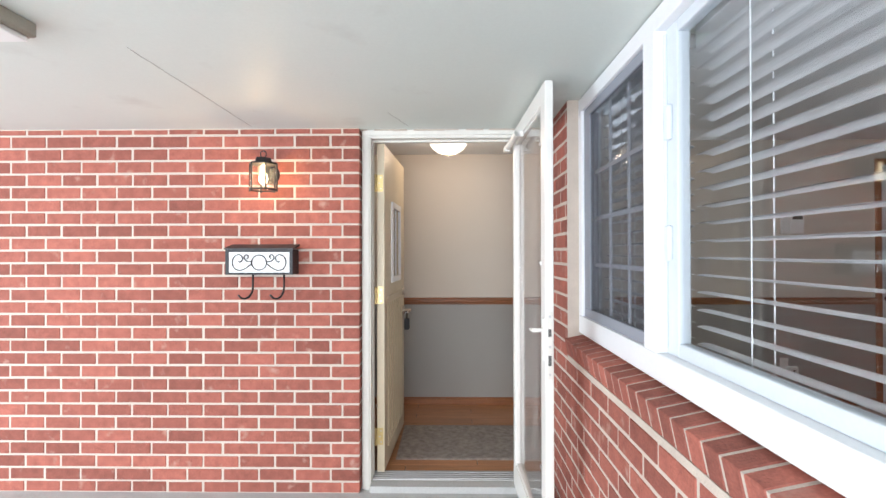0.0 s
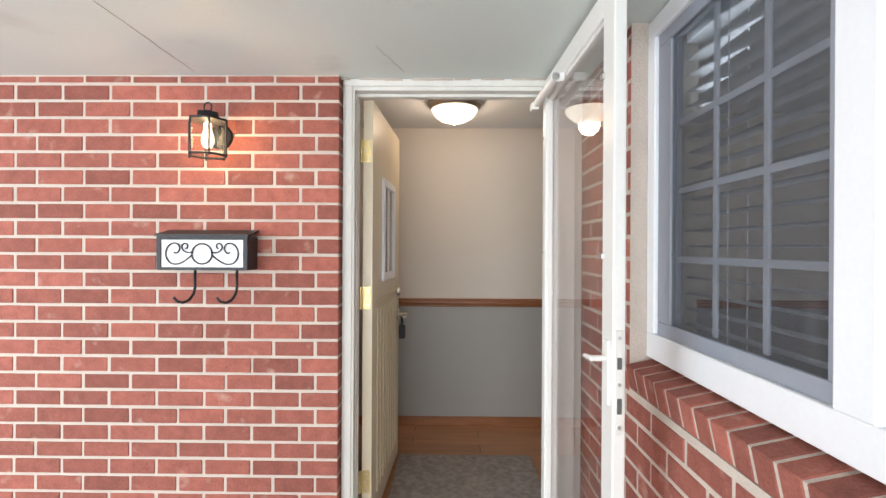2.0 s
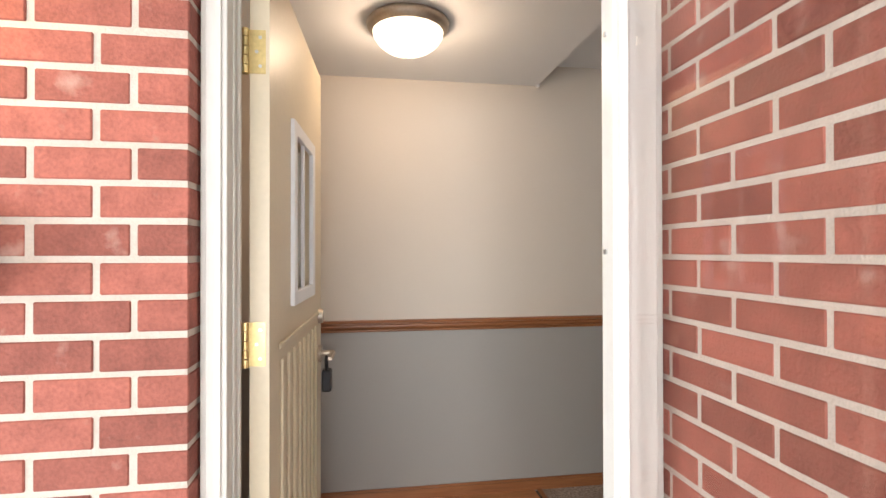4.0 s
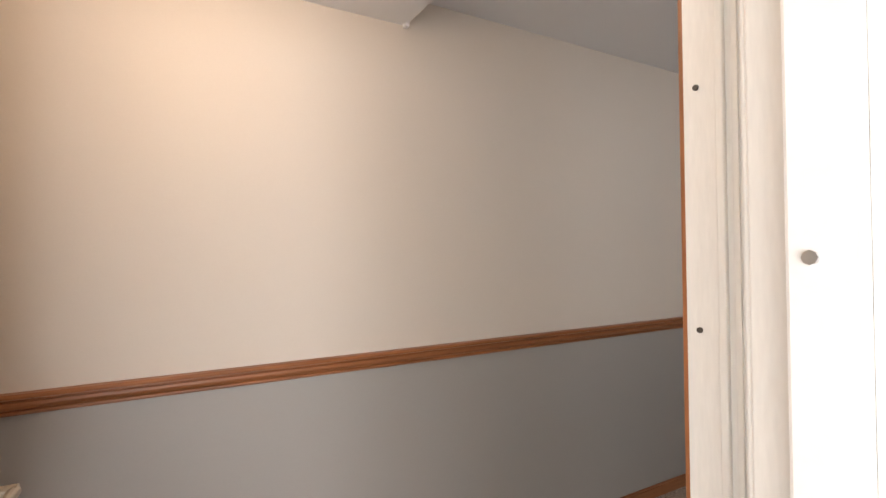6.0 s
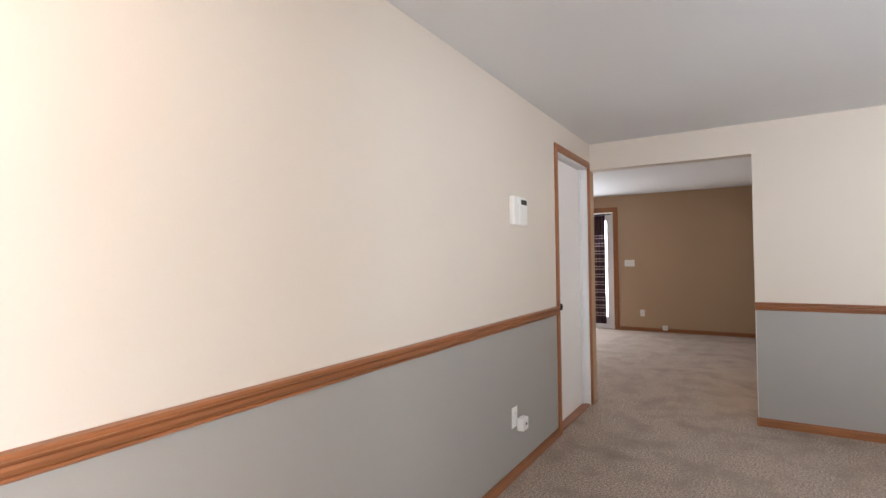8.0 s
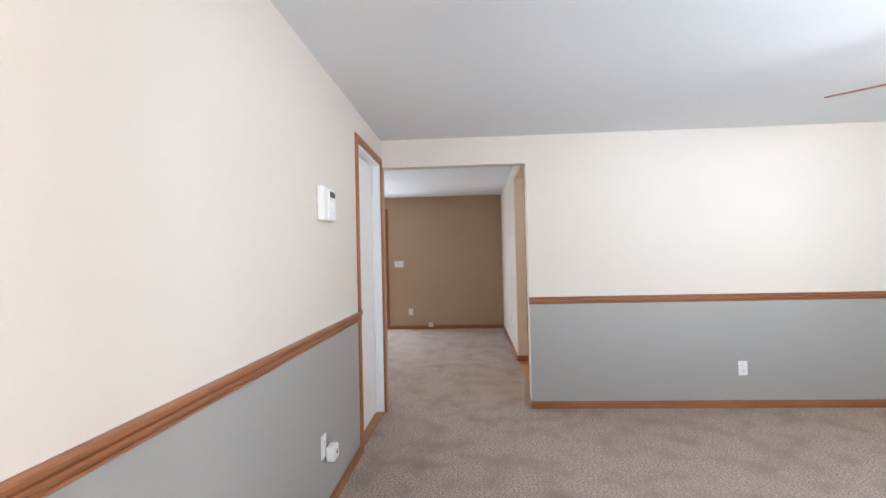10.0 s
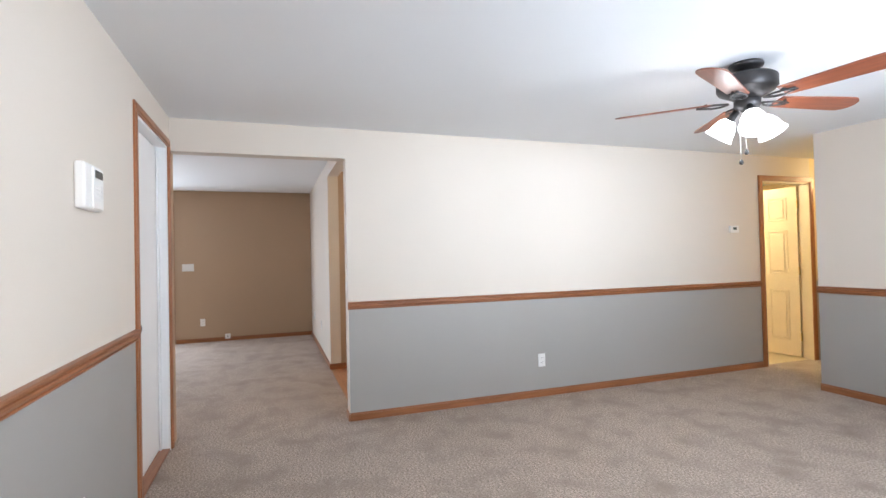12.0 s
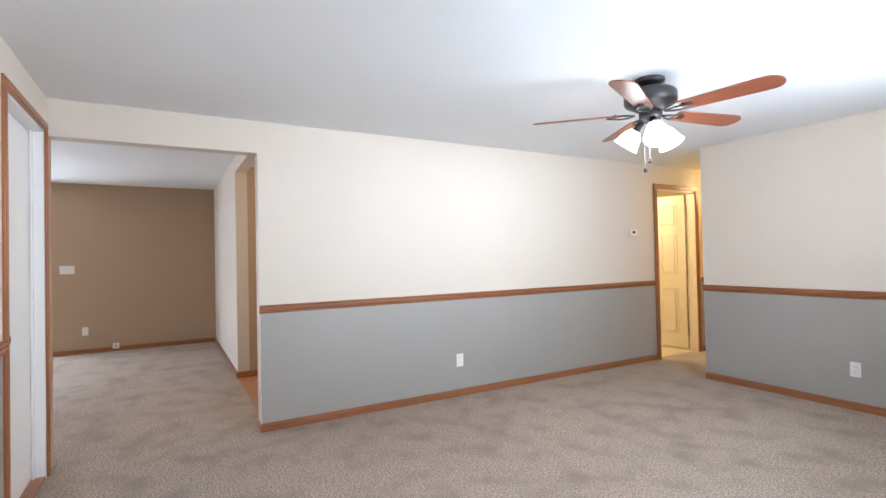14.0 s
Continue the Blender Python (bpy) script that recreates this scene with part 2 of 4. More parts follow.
def thing(name, label, category, group="", kind="", at=(0, 0, 0)):
    ob = new(name)
    ob.location = at
    return tagged(ob, label, category, group, kind)


def solid(name, bm, mats, label, category, kind="structure", group=""):
    return tagged(new(name, finish(name, bm, mats)), label, category, group, kind)


def walls(name, boxes, mats, label):
    bm = bmesh.new()
    for b in boxes:
        box(bm, *b)
    return solid(name, bm, mats, label, "wall")


# ---- structure ----
PZ = -0.02            # porch slab
HP, HE, HM, HF = 2.04, 2.20, 2.315, 2.42   # porch, entry, main and far room ceilings
RAIL = 0.908          # where the two paints meet
XN, YN = 4.70, 1.56   # east wall face, north wall face
BX0, BX1 = -0.468, 0.585   # brick corner beside the door, brick face of the window wall


def two_tone(x0, x1, y0, y1, h=HM):
    return [(x0, x1, y0, y1, -0.1, RAIL, 1), (x0, x1, y0, y1, RAIL, h, 0)]


PAINT = [BEIGE, GREY, TAN, CREAM]
solid("ground", B(-60, 60, -70, -7.0, -0.3, -0.14), material("lawn", (0.07, 0.10, 0.04), 0.95, vary=0.4, scale=3, fine=80, bump=0.8), "mown green lawn beyond the porch", "ground")
solid("porch_floor", B(-4.6, BX1 + 0.2, -6.6, 0.085, PZ - 0.15, PZ), CONCRETE, "worn pale grey concrete porch slab", "floor")
solid("porch_ceiling", B(-4.6, BX1 + 0.3, -5.2, 0.2, HP, HP + 0.12), SOFFIT, "pale sage painted porch ceiling panels with fine cracks", "ceiling")
solid("entry_floor", B(-0.8, 0.79, 0.12, YN + 0.1, -0.12, -0.012), DARK, "laminate underlay of the entry", "floor")
bm = B(0.79, XN + 0.06, 0.26, YN + 0.14, -0.1, 0.0)
box(bm, XN + 0.06, 9.6, 0.26, 5.0, -0.1, 0.0)
solid("carpet_floor", bm, CARPET, "worn brown-grey plush carpet by the entry and far room", "carpet")
bm = B(0.79, XN + 0.06, -3.9, 0.26, -0.1, 0.0)
box(bm, 3.74, XN + 0.06, -6.8, -3.9, -0.1, 0.0)
solid("living_carpet", bm, CARPET, "worn brown-grey plush carpet of the living room", "carpet")
solid("kitchen_floor", B(XN + 0.06, 6.62, -3.0, 0.26, -0.1, -0.002), LAMINATE, "red-brown wood floor in the next room", "floor")
solid("bath_floor", B(XN + 0.06, 7.2, -6.8, -3.3, -0.1, 0.002), TILE, "pale tiled floor behind the open door", "floor")
solid("entry_ceiling", B(-0.8, 0.79, 0.2, YN, HE, HM + 0.15), CEIL, "lowered white entry ceiling", "ceiling")
bm = B(0.79, XN + 0.06, -6.8, 5.0, HM, HM + 0.15)
box(bm, XN + 0.06, 9.6, -6.8, 0.2, HM, HM + 0.15)
solid("ceiling", bm, CEIL, "smooth white painted living room ceiling", "ceiling")

solid("far_ceiling", B(XN + 0.06, 9.6, 0.2, 5.0, HF, HF + 0.05), CEIL, "smooth white ceiling of the far room", "ceiling")

# the front wall stands behind the brick, with the door's opening through it
walls("wall_front", [(-0.80, -0.47, 0.095, 0.258, -0.1, HM, 0), (0.64, 0.80, 0.162, 0.258, -0.1, HM, 0), (-0.47, 0.64, 0.161, 0.258, 2.05, HM, 0), (-4.6, -0.80, 0.095, 0.258, -0.1, HM, 0)], PAINT, "painted wall round the front door")
walls("wall_north", [*two_tone(-0.8, 3.79, YN, YN + 0.12), *two_tone(4.61, XN, YN, YN + 0.12), (3.79, 4.61, YN, YN + 0.12, 2.09, HM, 0)], PAINT, "long wall painted beige above grey")
walls("wall_entry_west", two_tone(-0.92, -0.8, 0.2, YN + 0.12), PAINT, "entry side wall painted beige above grey")
walls("wall_east", [*two_tone(XN, XN + 0.12, -4.23, 0.32), (XN, XN + 0.12, 0.32, YN, 2.077, HF, 0), (XN, XN + 0.12, YN, 5.0, -0.1, HF, 2),
                    (XN, XN + 0.12, -4.97, -4.23, 2.04, HM, 0), (XN, XN + 0.12, -6.8, -4.97, RAIL, HM, 3), (XN, XN + 0.12, -6.8, -4.97, -0.1, RAIL, 1)], PAINT, "long wall painted beige above grey with a wide opening")
walls("wall_south", two_tone(0.80, 3.86, -3.90, -3.78), PAINT, "far living room wall painted beige above grey")
walls("wall_hall", [(3.74, 3.86, -6.8, -3.90, -0.1, HM, 3), (3.86, XN, -6.8, -6.68, -0.1, HM, 3)], PAINT, "hall wall in warm cream")
walls("wall_west", [(0.68, 0.80, -3.9, 0.16, -0.1, 0.97, 1), (0.68, 0.80, -0.482, 0.16, 0.97, HM, 0), (0.68, 0.80, -3.9, -2.95, 0.97, HM, 0), (0.68, 0.80, -2.95, -0.482, 2.03, HM, 0)], PAINT, "living room wall with the porch window")
walls("wall_far", [(9.45, 9.6, -0.2, 2.41, -0.1, HF, 2), (9.45, 9.6, 4.3, 5.0, -0.1, HF, 2), (9.45, 9.6, 2.41, 4.3, 2.13, HF, 2)], PAINT, "tan far wall with a patio door")
walls("wall_far_south", [(6.62, 9.45, 0.14, 0.26, -0.1, HF, 0), (6.62, 6.74, -3.0, 0.14, -0.1, HF, 2), (XN + 0.12, 6.62, 0.14, 0.26, 2.25, HF, 0), (XN + 0.12, 6.74, -3.12, -3.0, -0.1, HF, 2)], PAINT, "side wall between the far room and the kitchen")
walls("wall_far_north", [(XN + 0.12, 9.6, 4.9, 5.0, -0.1, HF, 2)], PAINT, "tan side wall of the far room")
walls("wall_bath", [(7.1, 7.2, -6.8, -3.2, -0.1, HM, 3), (XN + 0.12, 7.1, -3.3, -3.2, -0.1, HM, 3), (XN + 0.12, 7.1, -6.8, -6.7, -0.1, HM, 3)], PAINT, "cream wall of the room behind the open door")
walls("wall_closet", [(3.6, 3.68, YN + 0.12, 2.4, -0.1, HM, 0), (3.6, XN, 2.4, 2.48, -0.1, HM, 0)], PAINT, "closet wall")


# ---- trim ----
PROFILE = [(d, 0.84 * h) for d, h in [(0.0, -0.037), (0.007, -0.037), (0.012, -0.031), (0.012, -0.025), (0.008, -0.022), (0.016, -0.014), (0.021, -0.004), (0.021, 0.006), (0.015, 0.010), (0.015, 0.014),
           (0.026, 0.019), (0.027, 0.028), (0.022, 0.034), (0.0, 0.036)]]


def rail(name, a, b, z, out, mat):
    """A moulded rail from a to b (x, y), standing out from the wall along out."""
    bm = bmesh.new()
    ends = [[bm.verts.new((p[0] + out[0] * d, p[1] + out[1] * d, z + h)) for d, h in PROFILE] for p in (a, b)]
    n = len(PROFILE)
    for i in range(n):
        bm.faces.new((ends[0][i], ends[0][(i + 1) % n], ends[1][(i + 1) % n], ends[1][i]))
    bm.faces.new(ends[0][::-1]), bm.faces.new(ends[1])
    return solid(name, bm, mat, "oak chair rail with a moulded profile", "chair rail")


def base(name, x0, x1, y0, y1, mat, h=0.064):
    bm = B(x0, x1, y0, y1, 0.0, h * 0.8, bevel=0.002)
    thin = 0.004
    if abs(x1 - x0) > abs(y1 - y0):
        box(bm, x0, x1, y0 + thin, y1 - thin, h * 0.8, h, bevel=0.002)
    else:
        box(bm, x0 + thin, x1 - thin, y0, y1, h * 0.8, h, bevel=0.002)
    return solid(name, bm, mat, "stained oak baseboard", "baseboard")


rail("chair_rail_north", (-0.8, YN), (3.735, YN), RAIL, (0, -1), OAK_X)
rail("chair_rail_east", (XN, -4.14), (XN, 0.325), RAIL, (-1, 0), OAK_Y)
rail("chair_rail_south", (0.80, -3.78), (3.865, -3.78), RAIL, (0, 1), OAK_X)
rail("chair_rail_hall", (XN, -6.68), (XN, -5.05), RAIL, (-1, 0), OAK_Y)
base("baseboard_north", -0.8, 3.735, YN - 0.014, YN, OAK_X)
base("baseboard_east", XN - 0.014, XN, -4.14, 0.32, OAK_Y)
base("baseboard_arch", XN - 0.010, XN + 0.13, 0.32, 0.332, OAK_X)
base("baseboard_south", 0.80, 3.86, -3.78, -3.766, OAK_X)
base("baseboard_hall", XN - 0.014, XN, -6.68, -5.05, OAK_Y)
base("baseboard_far", 9.436, 9.45, 0.26, 2.33, OAK_Y)
base("baseboard_far_side", 6.62, 9.436, 0.26, 0.274, OAK_X)
base("baseboard_kitchen", 6.606, 6.62, -2.9, 0.274, OAK_Y)
# corner bead on the opening of the east wall
bm = B(XN - 0.003, XN + 0.123, 0.318, 0.3225, 0.066, 2.077)
solid("trim_opening", bm, BEIGE, "pale painted corner of the wide opening", "trim")


# ---- the porch ----
def casing_set(name, label, w, axis, at, inner0, inner1, top, side, mat_v, mat_h, depth=0.016):
    """Door casing round an opening: two legs and a head. axis 'x': the opening runs along x on a wall face at y = at."""
    root = thing(name, label, "door casing", kind="structure")
    for nm, a, b in (("casing_leg", inner0 - w, inner0), ("casing_leg", inner1, inner1 + w)):
        bm = bmesh.new()
        for d, s in ((depth * 0.7, 0), (depth, 0.012)):
            lo, hi = sorted((at, at + side * d))
            box(bm, *((a + s, b - s, lo, hi) if axis == "x" else (lo, hi, a + s, b - s)), 0, top + (0 if s == 0 else 0), bevel=0.002)
        part(nm, bm, mat_v, root)
    bm = bmesh.new()
    for d, s in ((depth * 0.7, 0), (depth, 0.012)):
        lo, hi = sorted((at, at + side * d))
        box(bm, *((inner0 - w + s, inner1 + w - s, lo, hi) if axis == "x" else (lo, hi, inner0 - w + s, inner1 + w - s)), top + s, top + w - s, bevel=0.002)
    part("casing_head", bm, mat_h, root)
    return root


OL, OR_, OH = -0.412, 0.590, 1.992   # clear opening: left jamb, right jamb, head
root = thing("door_frame", "weathered white wooden front door frame", "door frame", kind="structure")
bm = B(BX0 + 0.004, OL, 0.05, 0.16, PZ, OH + 0.05, bevel=0.003)
box(bm, BX0 + 0.016, OL - 0.010, 0.042, 0.05, PZ, OH + 0.03, bevel=0.002)
box(bm, OL, OL + 0.004, 0.092, 0.104, PZ, OH, bevel=0.001)
box(bm, OL, OL + 0.006, 0.128, 0.142, PZ, OH, bevel=0.001)
part("jamb", bm, FRAME_W, root)
part("inner_jamb", B(BX0, OL - 0.030, 0.16, 0.258, 0.0, OH + 0.02, bevel=0.002), DOORP, root)
# hinge side of the storm door: a moulding before the deeper right jamb
bm = B(0.449, 0.545, 0.05, 0.098, PZ, OH + 0.05, bevel=0.003)
box(bm, 0.545, 0.5835, 0.09, 0.134, PZ, OH + 0.05, bevel=0.002)
box(bm, 0.453, 0.461, 0.098, 0.104, PZ, OH, bevel=0.002)
part("brick_mould", bm, FRAME_W, root)
bm = B(OR_, 0.638, 0.160, 0.208, PZ, OH + 0.05, bevel=0.002)
box(bm, 0.5836, 0.612, 0.134, 0.160, PZ, OH + 0.05, bevel=0.002)
box(bm, OR_ - 0.009, OR_, 0.196, 0.207, PZ, OH, bevel=0.002)
box(bm, OR_ - 0.004, OR_, 0.180, 0.188, PZ, OH, bevel=0.001)
part("jamb", bm, FRAME_W, root)
part("inner_jamb", B(OR_ + 0.002, 0.638, 0.2082, 0.258, 0.0, OH + 0.02, bevel=0.002), FRAME_W, root)
bm = B(OL, 0.449, 0.05, 0.16, OH, OH + 0.05, bevel=0.003)
box(bm, 0.449, OR_, 0.098, 0.16, OH + 0.001, OH + 0.049)
box(bm, OL, 0.449, 0.10, 0.14, OH - 0.012, OH, bevel=0.002)
box(bm, BX0 + 0.01, 0.50, 0.038, 0.05, OH + 0.016, HP - 0.002, bevel=0.003)
part("head", bm, FRAME_W, root)
part("inner_head", B(OL, OR_, 0.16, 0.258, OH + 0.028, OH + 0.058, bevel=0.002), DOORP, root)
for z in (0.35, 0.80, 1.19, 1.52, 1.85):
    bm = rod(bmesh.new(), (OR_ + 0.003, 0.238, z), (OR_ - 0.001, 0.238, z), 0.004, n=10)
    part("screw", bm, SCREW, root, "dark rusted screw head")
root = thing("threshold", "scuffed grey aluminium door threshold", "threshold", kind="structure")
part("sill_step", B(OL, 0.449, 0.0, 0.085, PZ, 0.018, bevel=0.004), CONCRETE, root)
bm = B(OL, 0.449, 0.085, 0.205, PZ, 0.022, bevel=0.004)
box(bm, 0.449, OR_, 0.134, 0.205, PZ, 0.0218)
for i in range(4):
    box(bm, OL, 0.449, 0.095 + i * 0.026, 0.105 + i * 0.026, 0.022, 0.026, bevel=0.001)
part("saddle", bm, ALU, root)
casing_set("interior_casing", "oak casing round the front door inside", 0.057, "x", 0.258, -0.455, 0.598, OH + 0.058, 1, OAK_Z, OAK_X, 0.015)

# front door leaf, swung open into the entry
leaf = thing("front_door", "cream painted front door standing open, with fluted lower panel", "door", at=(-0.394, 0.165, 0))
leaf.rotation_euler = (0, 0, radians(87.5))
L, T, Z0, Z1 = 0.83, 0.044, 0.03, 1.985
bm = bmesh.new()
wy0, wy1, wz0, wz1 = 0.27, 0.58, 1.17, 1.635
for b in ((0, wy0, Z0, Z1), (wy1, L, Z0, Z1), (wy0, wy1, Z0, wz0), (wy0, wy1, wz1, Z1)):
    box(bm, b[0], b[1], -T, 0, b[2], b[3])
part("leaf", bm, DOORP, leaf)
bm = bmesh.new()
for a0, a1, c0, c1 in ((wy0 - 0.03, wy0 + 0.01, wz0 - 0.03, wz1 + 0.03), (wy1 - 0.01, wy1 + 0.03, wz0 - 0.03, wz1 + 0.03), (wy0 + 0.01, wy1 - 0.01, wz0 - 0.03, wz0 + 0.01), (wy0 + 0.01, wy1 - 0.01, wz1 - 0.01, wz1 + 0.03)):
    box(bm, a0, a1, -T - 0.012, -T + 0.004, c0, c1, bevel=0.003)
box(bm, (wy0 + wy1) / 2 - 0.01, (wy0 + wy1) / 2 + 0.01, -T - 0.006, -T + 0.004, wz0, wz1, bevel=0.002)
part("window_frame", bm, VINYL, leaf, "white moulded window frame")
part("pane", B(wy0 + 0.005, wy1 - 0.005, -T * 0.6, -T * 0.4, wz0 + 0.005, wz1 - 0.005), GLASS_D, leaf, "pale door glass")
for i in range(8):
    x = 0.12 + i * 0.08
    bm = B(x - 0.010, x + 0.010, -T - 0.008, -T, 0.14, 1.02, bevel=0.004)
    part("flute", bm, DOORP, leaf)
part("panel_edge", B(0.09, L - 0.09, -T - 0.006, -T, 1.05, 1.065, bevel=0.003), DOORP, leaf)
for z in (0.24, 1.08, 1.75):
    bm = B(-0.0025, 0.0, -T + 0.008, 0.004, z - 0.05, z + 0.05)
    for i in range(5):
        rod(bm, (-0.006, 0.008, z - 0.052 + i * 0.021), (-0.006, 0.008, z - 0.033 + i * 0.021), 0.0075)
    h = part("hinge", bm, BRASS, leaf, "worn brass hinge")
    for dz, dy in ((-0.033, 0.024), (0, 0.016), (0.033, 0.024)):
        part("screw", rod(bmesh.new(), (-0.004, -dy, z + dz), (-0.002, -dy, z + dz), 0.004, n=8), STEEL, h)
bm = rod(bmesh.new(), (L - 0.06, -T, 0.90), (L - 0.06, -T - 0.012, 0.90), 0.033, n=20)
rod(bm, (L - 0.06, -T - 0.012, 0.90), (L - 0.06, -T - 0.06, 0.90), 0.012)
rod(bm, (L - 0.06, -T - 0.055, 0.90), (L - 0.165, -T - 0.055, 0.90), 0.010, 0.008)
part("lever_handle", bm, NICKEL, leaf, "brushed nickel lever handle")
bm = rod(bmesh.new(), (L - 0.06, -T, 1.045), (L - 0.06, -T - 0.018, 1.045), 0.030, 0.026, n=20)
part("deadbolt", bm, NICKEL, leaf)
bm = B(L - 0.085, L - 0.035, -T - 0.05, -T - 0.014, 0.755, 0.84, bevel=0.008)
tube(bm, [(L - 0.078, -T - 0.03, 0.835), (L - 0.078, -T - 0.03, 0.88), (L - 0.06, -T - 0.03, 0.90), (L - 0.042, -T - 0.03, 0.88), (L - 0.042, -T - 0.03, 0.835)], 0.005)
tagged(part("lock_box", bm, BLACK, leaf), "black key safe hanging from the handle")

# storm door, folded back along the window wall
SX0, SX1, SY0, SY1, SZ0, SZ1 = 0.412, 0.446, -0.805, 0.045, 0.02, 2.02
sd = thing("storm_door", "white full-glass storm door standing wide open", "storm door")
for nm, b in (("hinge_stile", (SY1 - 0.055, SY1, SZ0, SZ1)), ("latch_stile", (SY0, SY0 + 0.085, SZ0, SZ1)), ("top_rail", (SY0 + 0.085, SY1 - 0.055, SZ1 - 0.075, SZ1)), ("bottom_rail", (SY0 + 0.085, SY1 - 0.055, SZ0, SZ0 + 0.13))):
    bm = B(SX0, SX1, *b, bevel=0.004)
    part(nm, bm, STORM_W, sd)
bm = bmesh.new()
for b in ((SY0 + 0.085, SY0 + 0.10, SZ0 + 0.13, SZ1 - 0.075), (SY1 - 0.07, SY1 - 0.055, SZ0 + 0.13, SZ1 - 0.075), (SY0 + 0.10, SY1 - 0.07, SZ0 + 0.13, SZ0 + 0.145), (SY0 + 0.10, SY1 - 0.07, SZ1 - 0.09, SZ1 - 0.075)):
    box(bm, SX0 + 0.007, SX1 - 0.007, *b, bevel=0.002)
part("glazing_bead", bm, STORM_W, sd)
p = part("pane", B(SX0 + 0.0145, SX0 + 0.0185, SY0 + 0.09, SY1 - 0.06, SZ0 + 0.135, SZ1 - 0.08), GLASS, sd, "clear glass")
mid = Vector(((SX0 + SX1) / 2, (SY0 + SY1) / 2, 0))
p.matrix_local = Matrix.Translation(mid) @ Matrix.Rotation(radians(-1.8), 4, "Z") @ Matrix.Translation(-mid)
p.visible_shadow = False
bm = B(SX0 - 0.006, SX0 + 0.001, SY0 + 0.02, SY0 + 0.055, 0.90, 1.07, bevel=0.003)
lat = part("latch_plate", bm, STORM_W, sd)
bm = rod(bmesh.new(), (SX0 - 0.005, SY0 + 0.038, 1.02), (SX0 - 0.045, SY0 + 0.038, 1.02), 0.008)
rod(bm, (SX0 - 0.042, SY0 + 0.034, 1.02), (SX0 - 0.046, SY0 + 0.085, 1.018), 0.007, 0.005)
part("lever", bm, STORM_W, lat)
bm = B(SX0 + 0.006, SX1 - 0.006, SY0 - 0.003, SY0 + 0.001, 0.83, 1.10, bevel=0.001)
ep = part("edge_plate", bm, FRAME_W, sd, "painted lock face plate")
for z0, z1 in ((1.0, 1.03), (0.885, 0.925)):
    part("slot", B(SX0 + 0.011, SX1 - 0.011, SY0 - 0.0045, SY0 - 0.0025, z0, z1), DARK, ep)
for z in (0.85, 0.96, 1.08):
    part("screw", rod(bmesh.new(), ((SX0 + SX1) / 2, SY0 - 0.005, z), ((SX0 + SX1) / 2, SY0 - 0.002, z), 0.005, n=8), STEEL, ep)
for z in (0.45, 1.29, 1.78):
    part("clip", B(SX0 - 0.006, SX0 + 0.002, SY0 + 0.07, SY0 + 0.095, z - 0.008, z + 0.008, bevel=0.002), STEEL, sd)
    part("hinge_screw", rod(bmesh.new(), (SX0 - 0.004, SY1 - 0.02, z), (SX0 + 0.001, SY1 - 0.02, z), 0.006, n=8), STEEL, sd)
bm = rod(bmesh.new(), (SX0 - 0.03, 0.02, 1.93), (SX0 - 0.03, -0.30, 1.93), 0.016, n=14)
rod(bm, (SX0 - 0.03, 0.02, 1.93), (SX0 - 0.03, 0.075, 1.93), 0.006)
box(bm, SX0 - 0.04, SX0 + 0.002, -0.30, -0.28, 1.915, 1.945)
box(bm, SX0 - 0.045, SX0 - 0.015, 0.06, 0.10, 1.915, 1.945)
part("door_closer", bm, STORM_W, sd, "white pneumatic closer tube")
sd.matrix_world = pose(SX1 - 0.010, SY1, 0, 0, 0, 1.3) @ Matrix.Translation((-SX1, -SY1, 0))


# porch window
WX = 0.638
win = thing("window_1", "wide white vinyl window with white blinds behind", "window", kind="structure")
WY0, WY1, WZ0, WZ1 = -2.95, -0.480, 0.965, 2.035
bm = bmesh.new()
for b in ((WY0, WY1, WZ0, 1.045), (WY0, WY1, 1.975, WZ1), (WY1 - 0.055, WY1, 1.045, 1.975), (WY0, WY0 + 0.08, 1.045, 1.975)):
    box(bm, WX, WX + 0.09, *b, bevel=0.004)
part("window_frame", bm, VINYL, win)
part("mullion", B(WX - 0.004, WX + 0.085, -1.335, -1.25, 1.045, 1.975, bevel=0.004), VINYL, win)
# left sash with its screen
fy0, fy1 = -1.25, WY1 - 0.055
bm = bmesh.new()
for b in ((fy0, fy1, 1.045, 1.085), (fy0, fy1, 1.935, 1.975), (fy1 - 0.085, fy1, 1.085, 1.935), (fy0, fy0 + 0.03, 1.085, 1.935)):
    box(bm, WX + 0.012, WX + 0.03, *b, bevel=0.003)
part("screen_frame", bm, SCREENF, win, "grey screen frame")
part("screen", B(WX + 0.018, WX + 0.020, fy0 + 0.03, fy1 - 0.085, 1.085, 1.935), SCREEN, win, "grey insect screen")
gy0, gy1 = fy0 + 0.03, fy1 - 0.085
for y in (gy0 + (gy1 - gy0) / 3, gy0 + 2 * (gy1 - gy0) / 3):
    part("muntin", B(WX + 0.034, WX + 0.042, y - 0.009, y + 0.009, 1.085, 1.935, bevel=0.002), MUNTIN, win)
for k in range(1, 4):
    z = 1.08 + 0.2 * k
    part("muntin", B(WX + 0.0345, WX + 0.0415, gy0, gy1, z - 0.009, z + 0.009, bevel=0.002), MUNTIN, win)
part("sash_stile", B(WX + 0.03, WX + 0.05, gy1 + 0.0005, fy1 - 0.06, 1.085, 1.935, bevel=0.003), SCREENF, win)
pane = part("pane", B(WX + 0.045, WX + 0.049, fy0, fy1, 1.06, 1.96), GLASS_D, win)
pane.visible_shadow = False
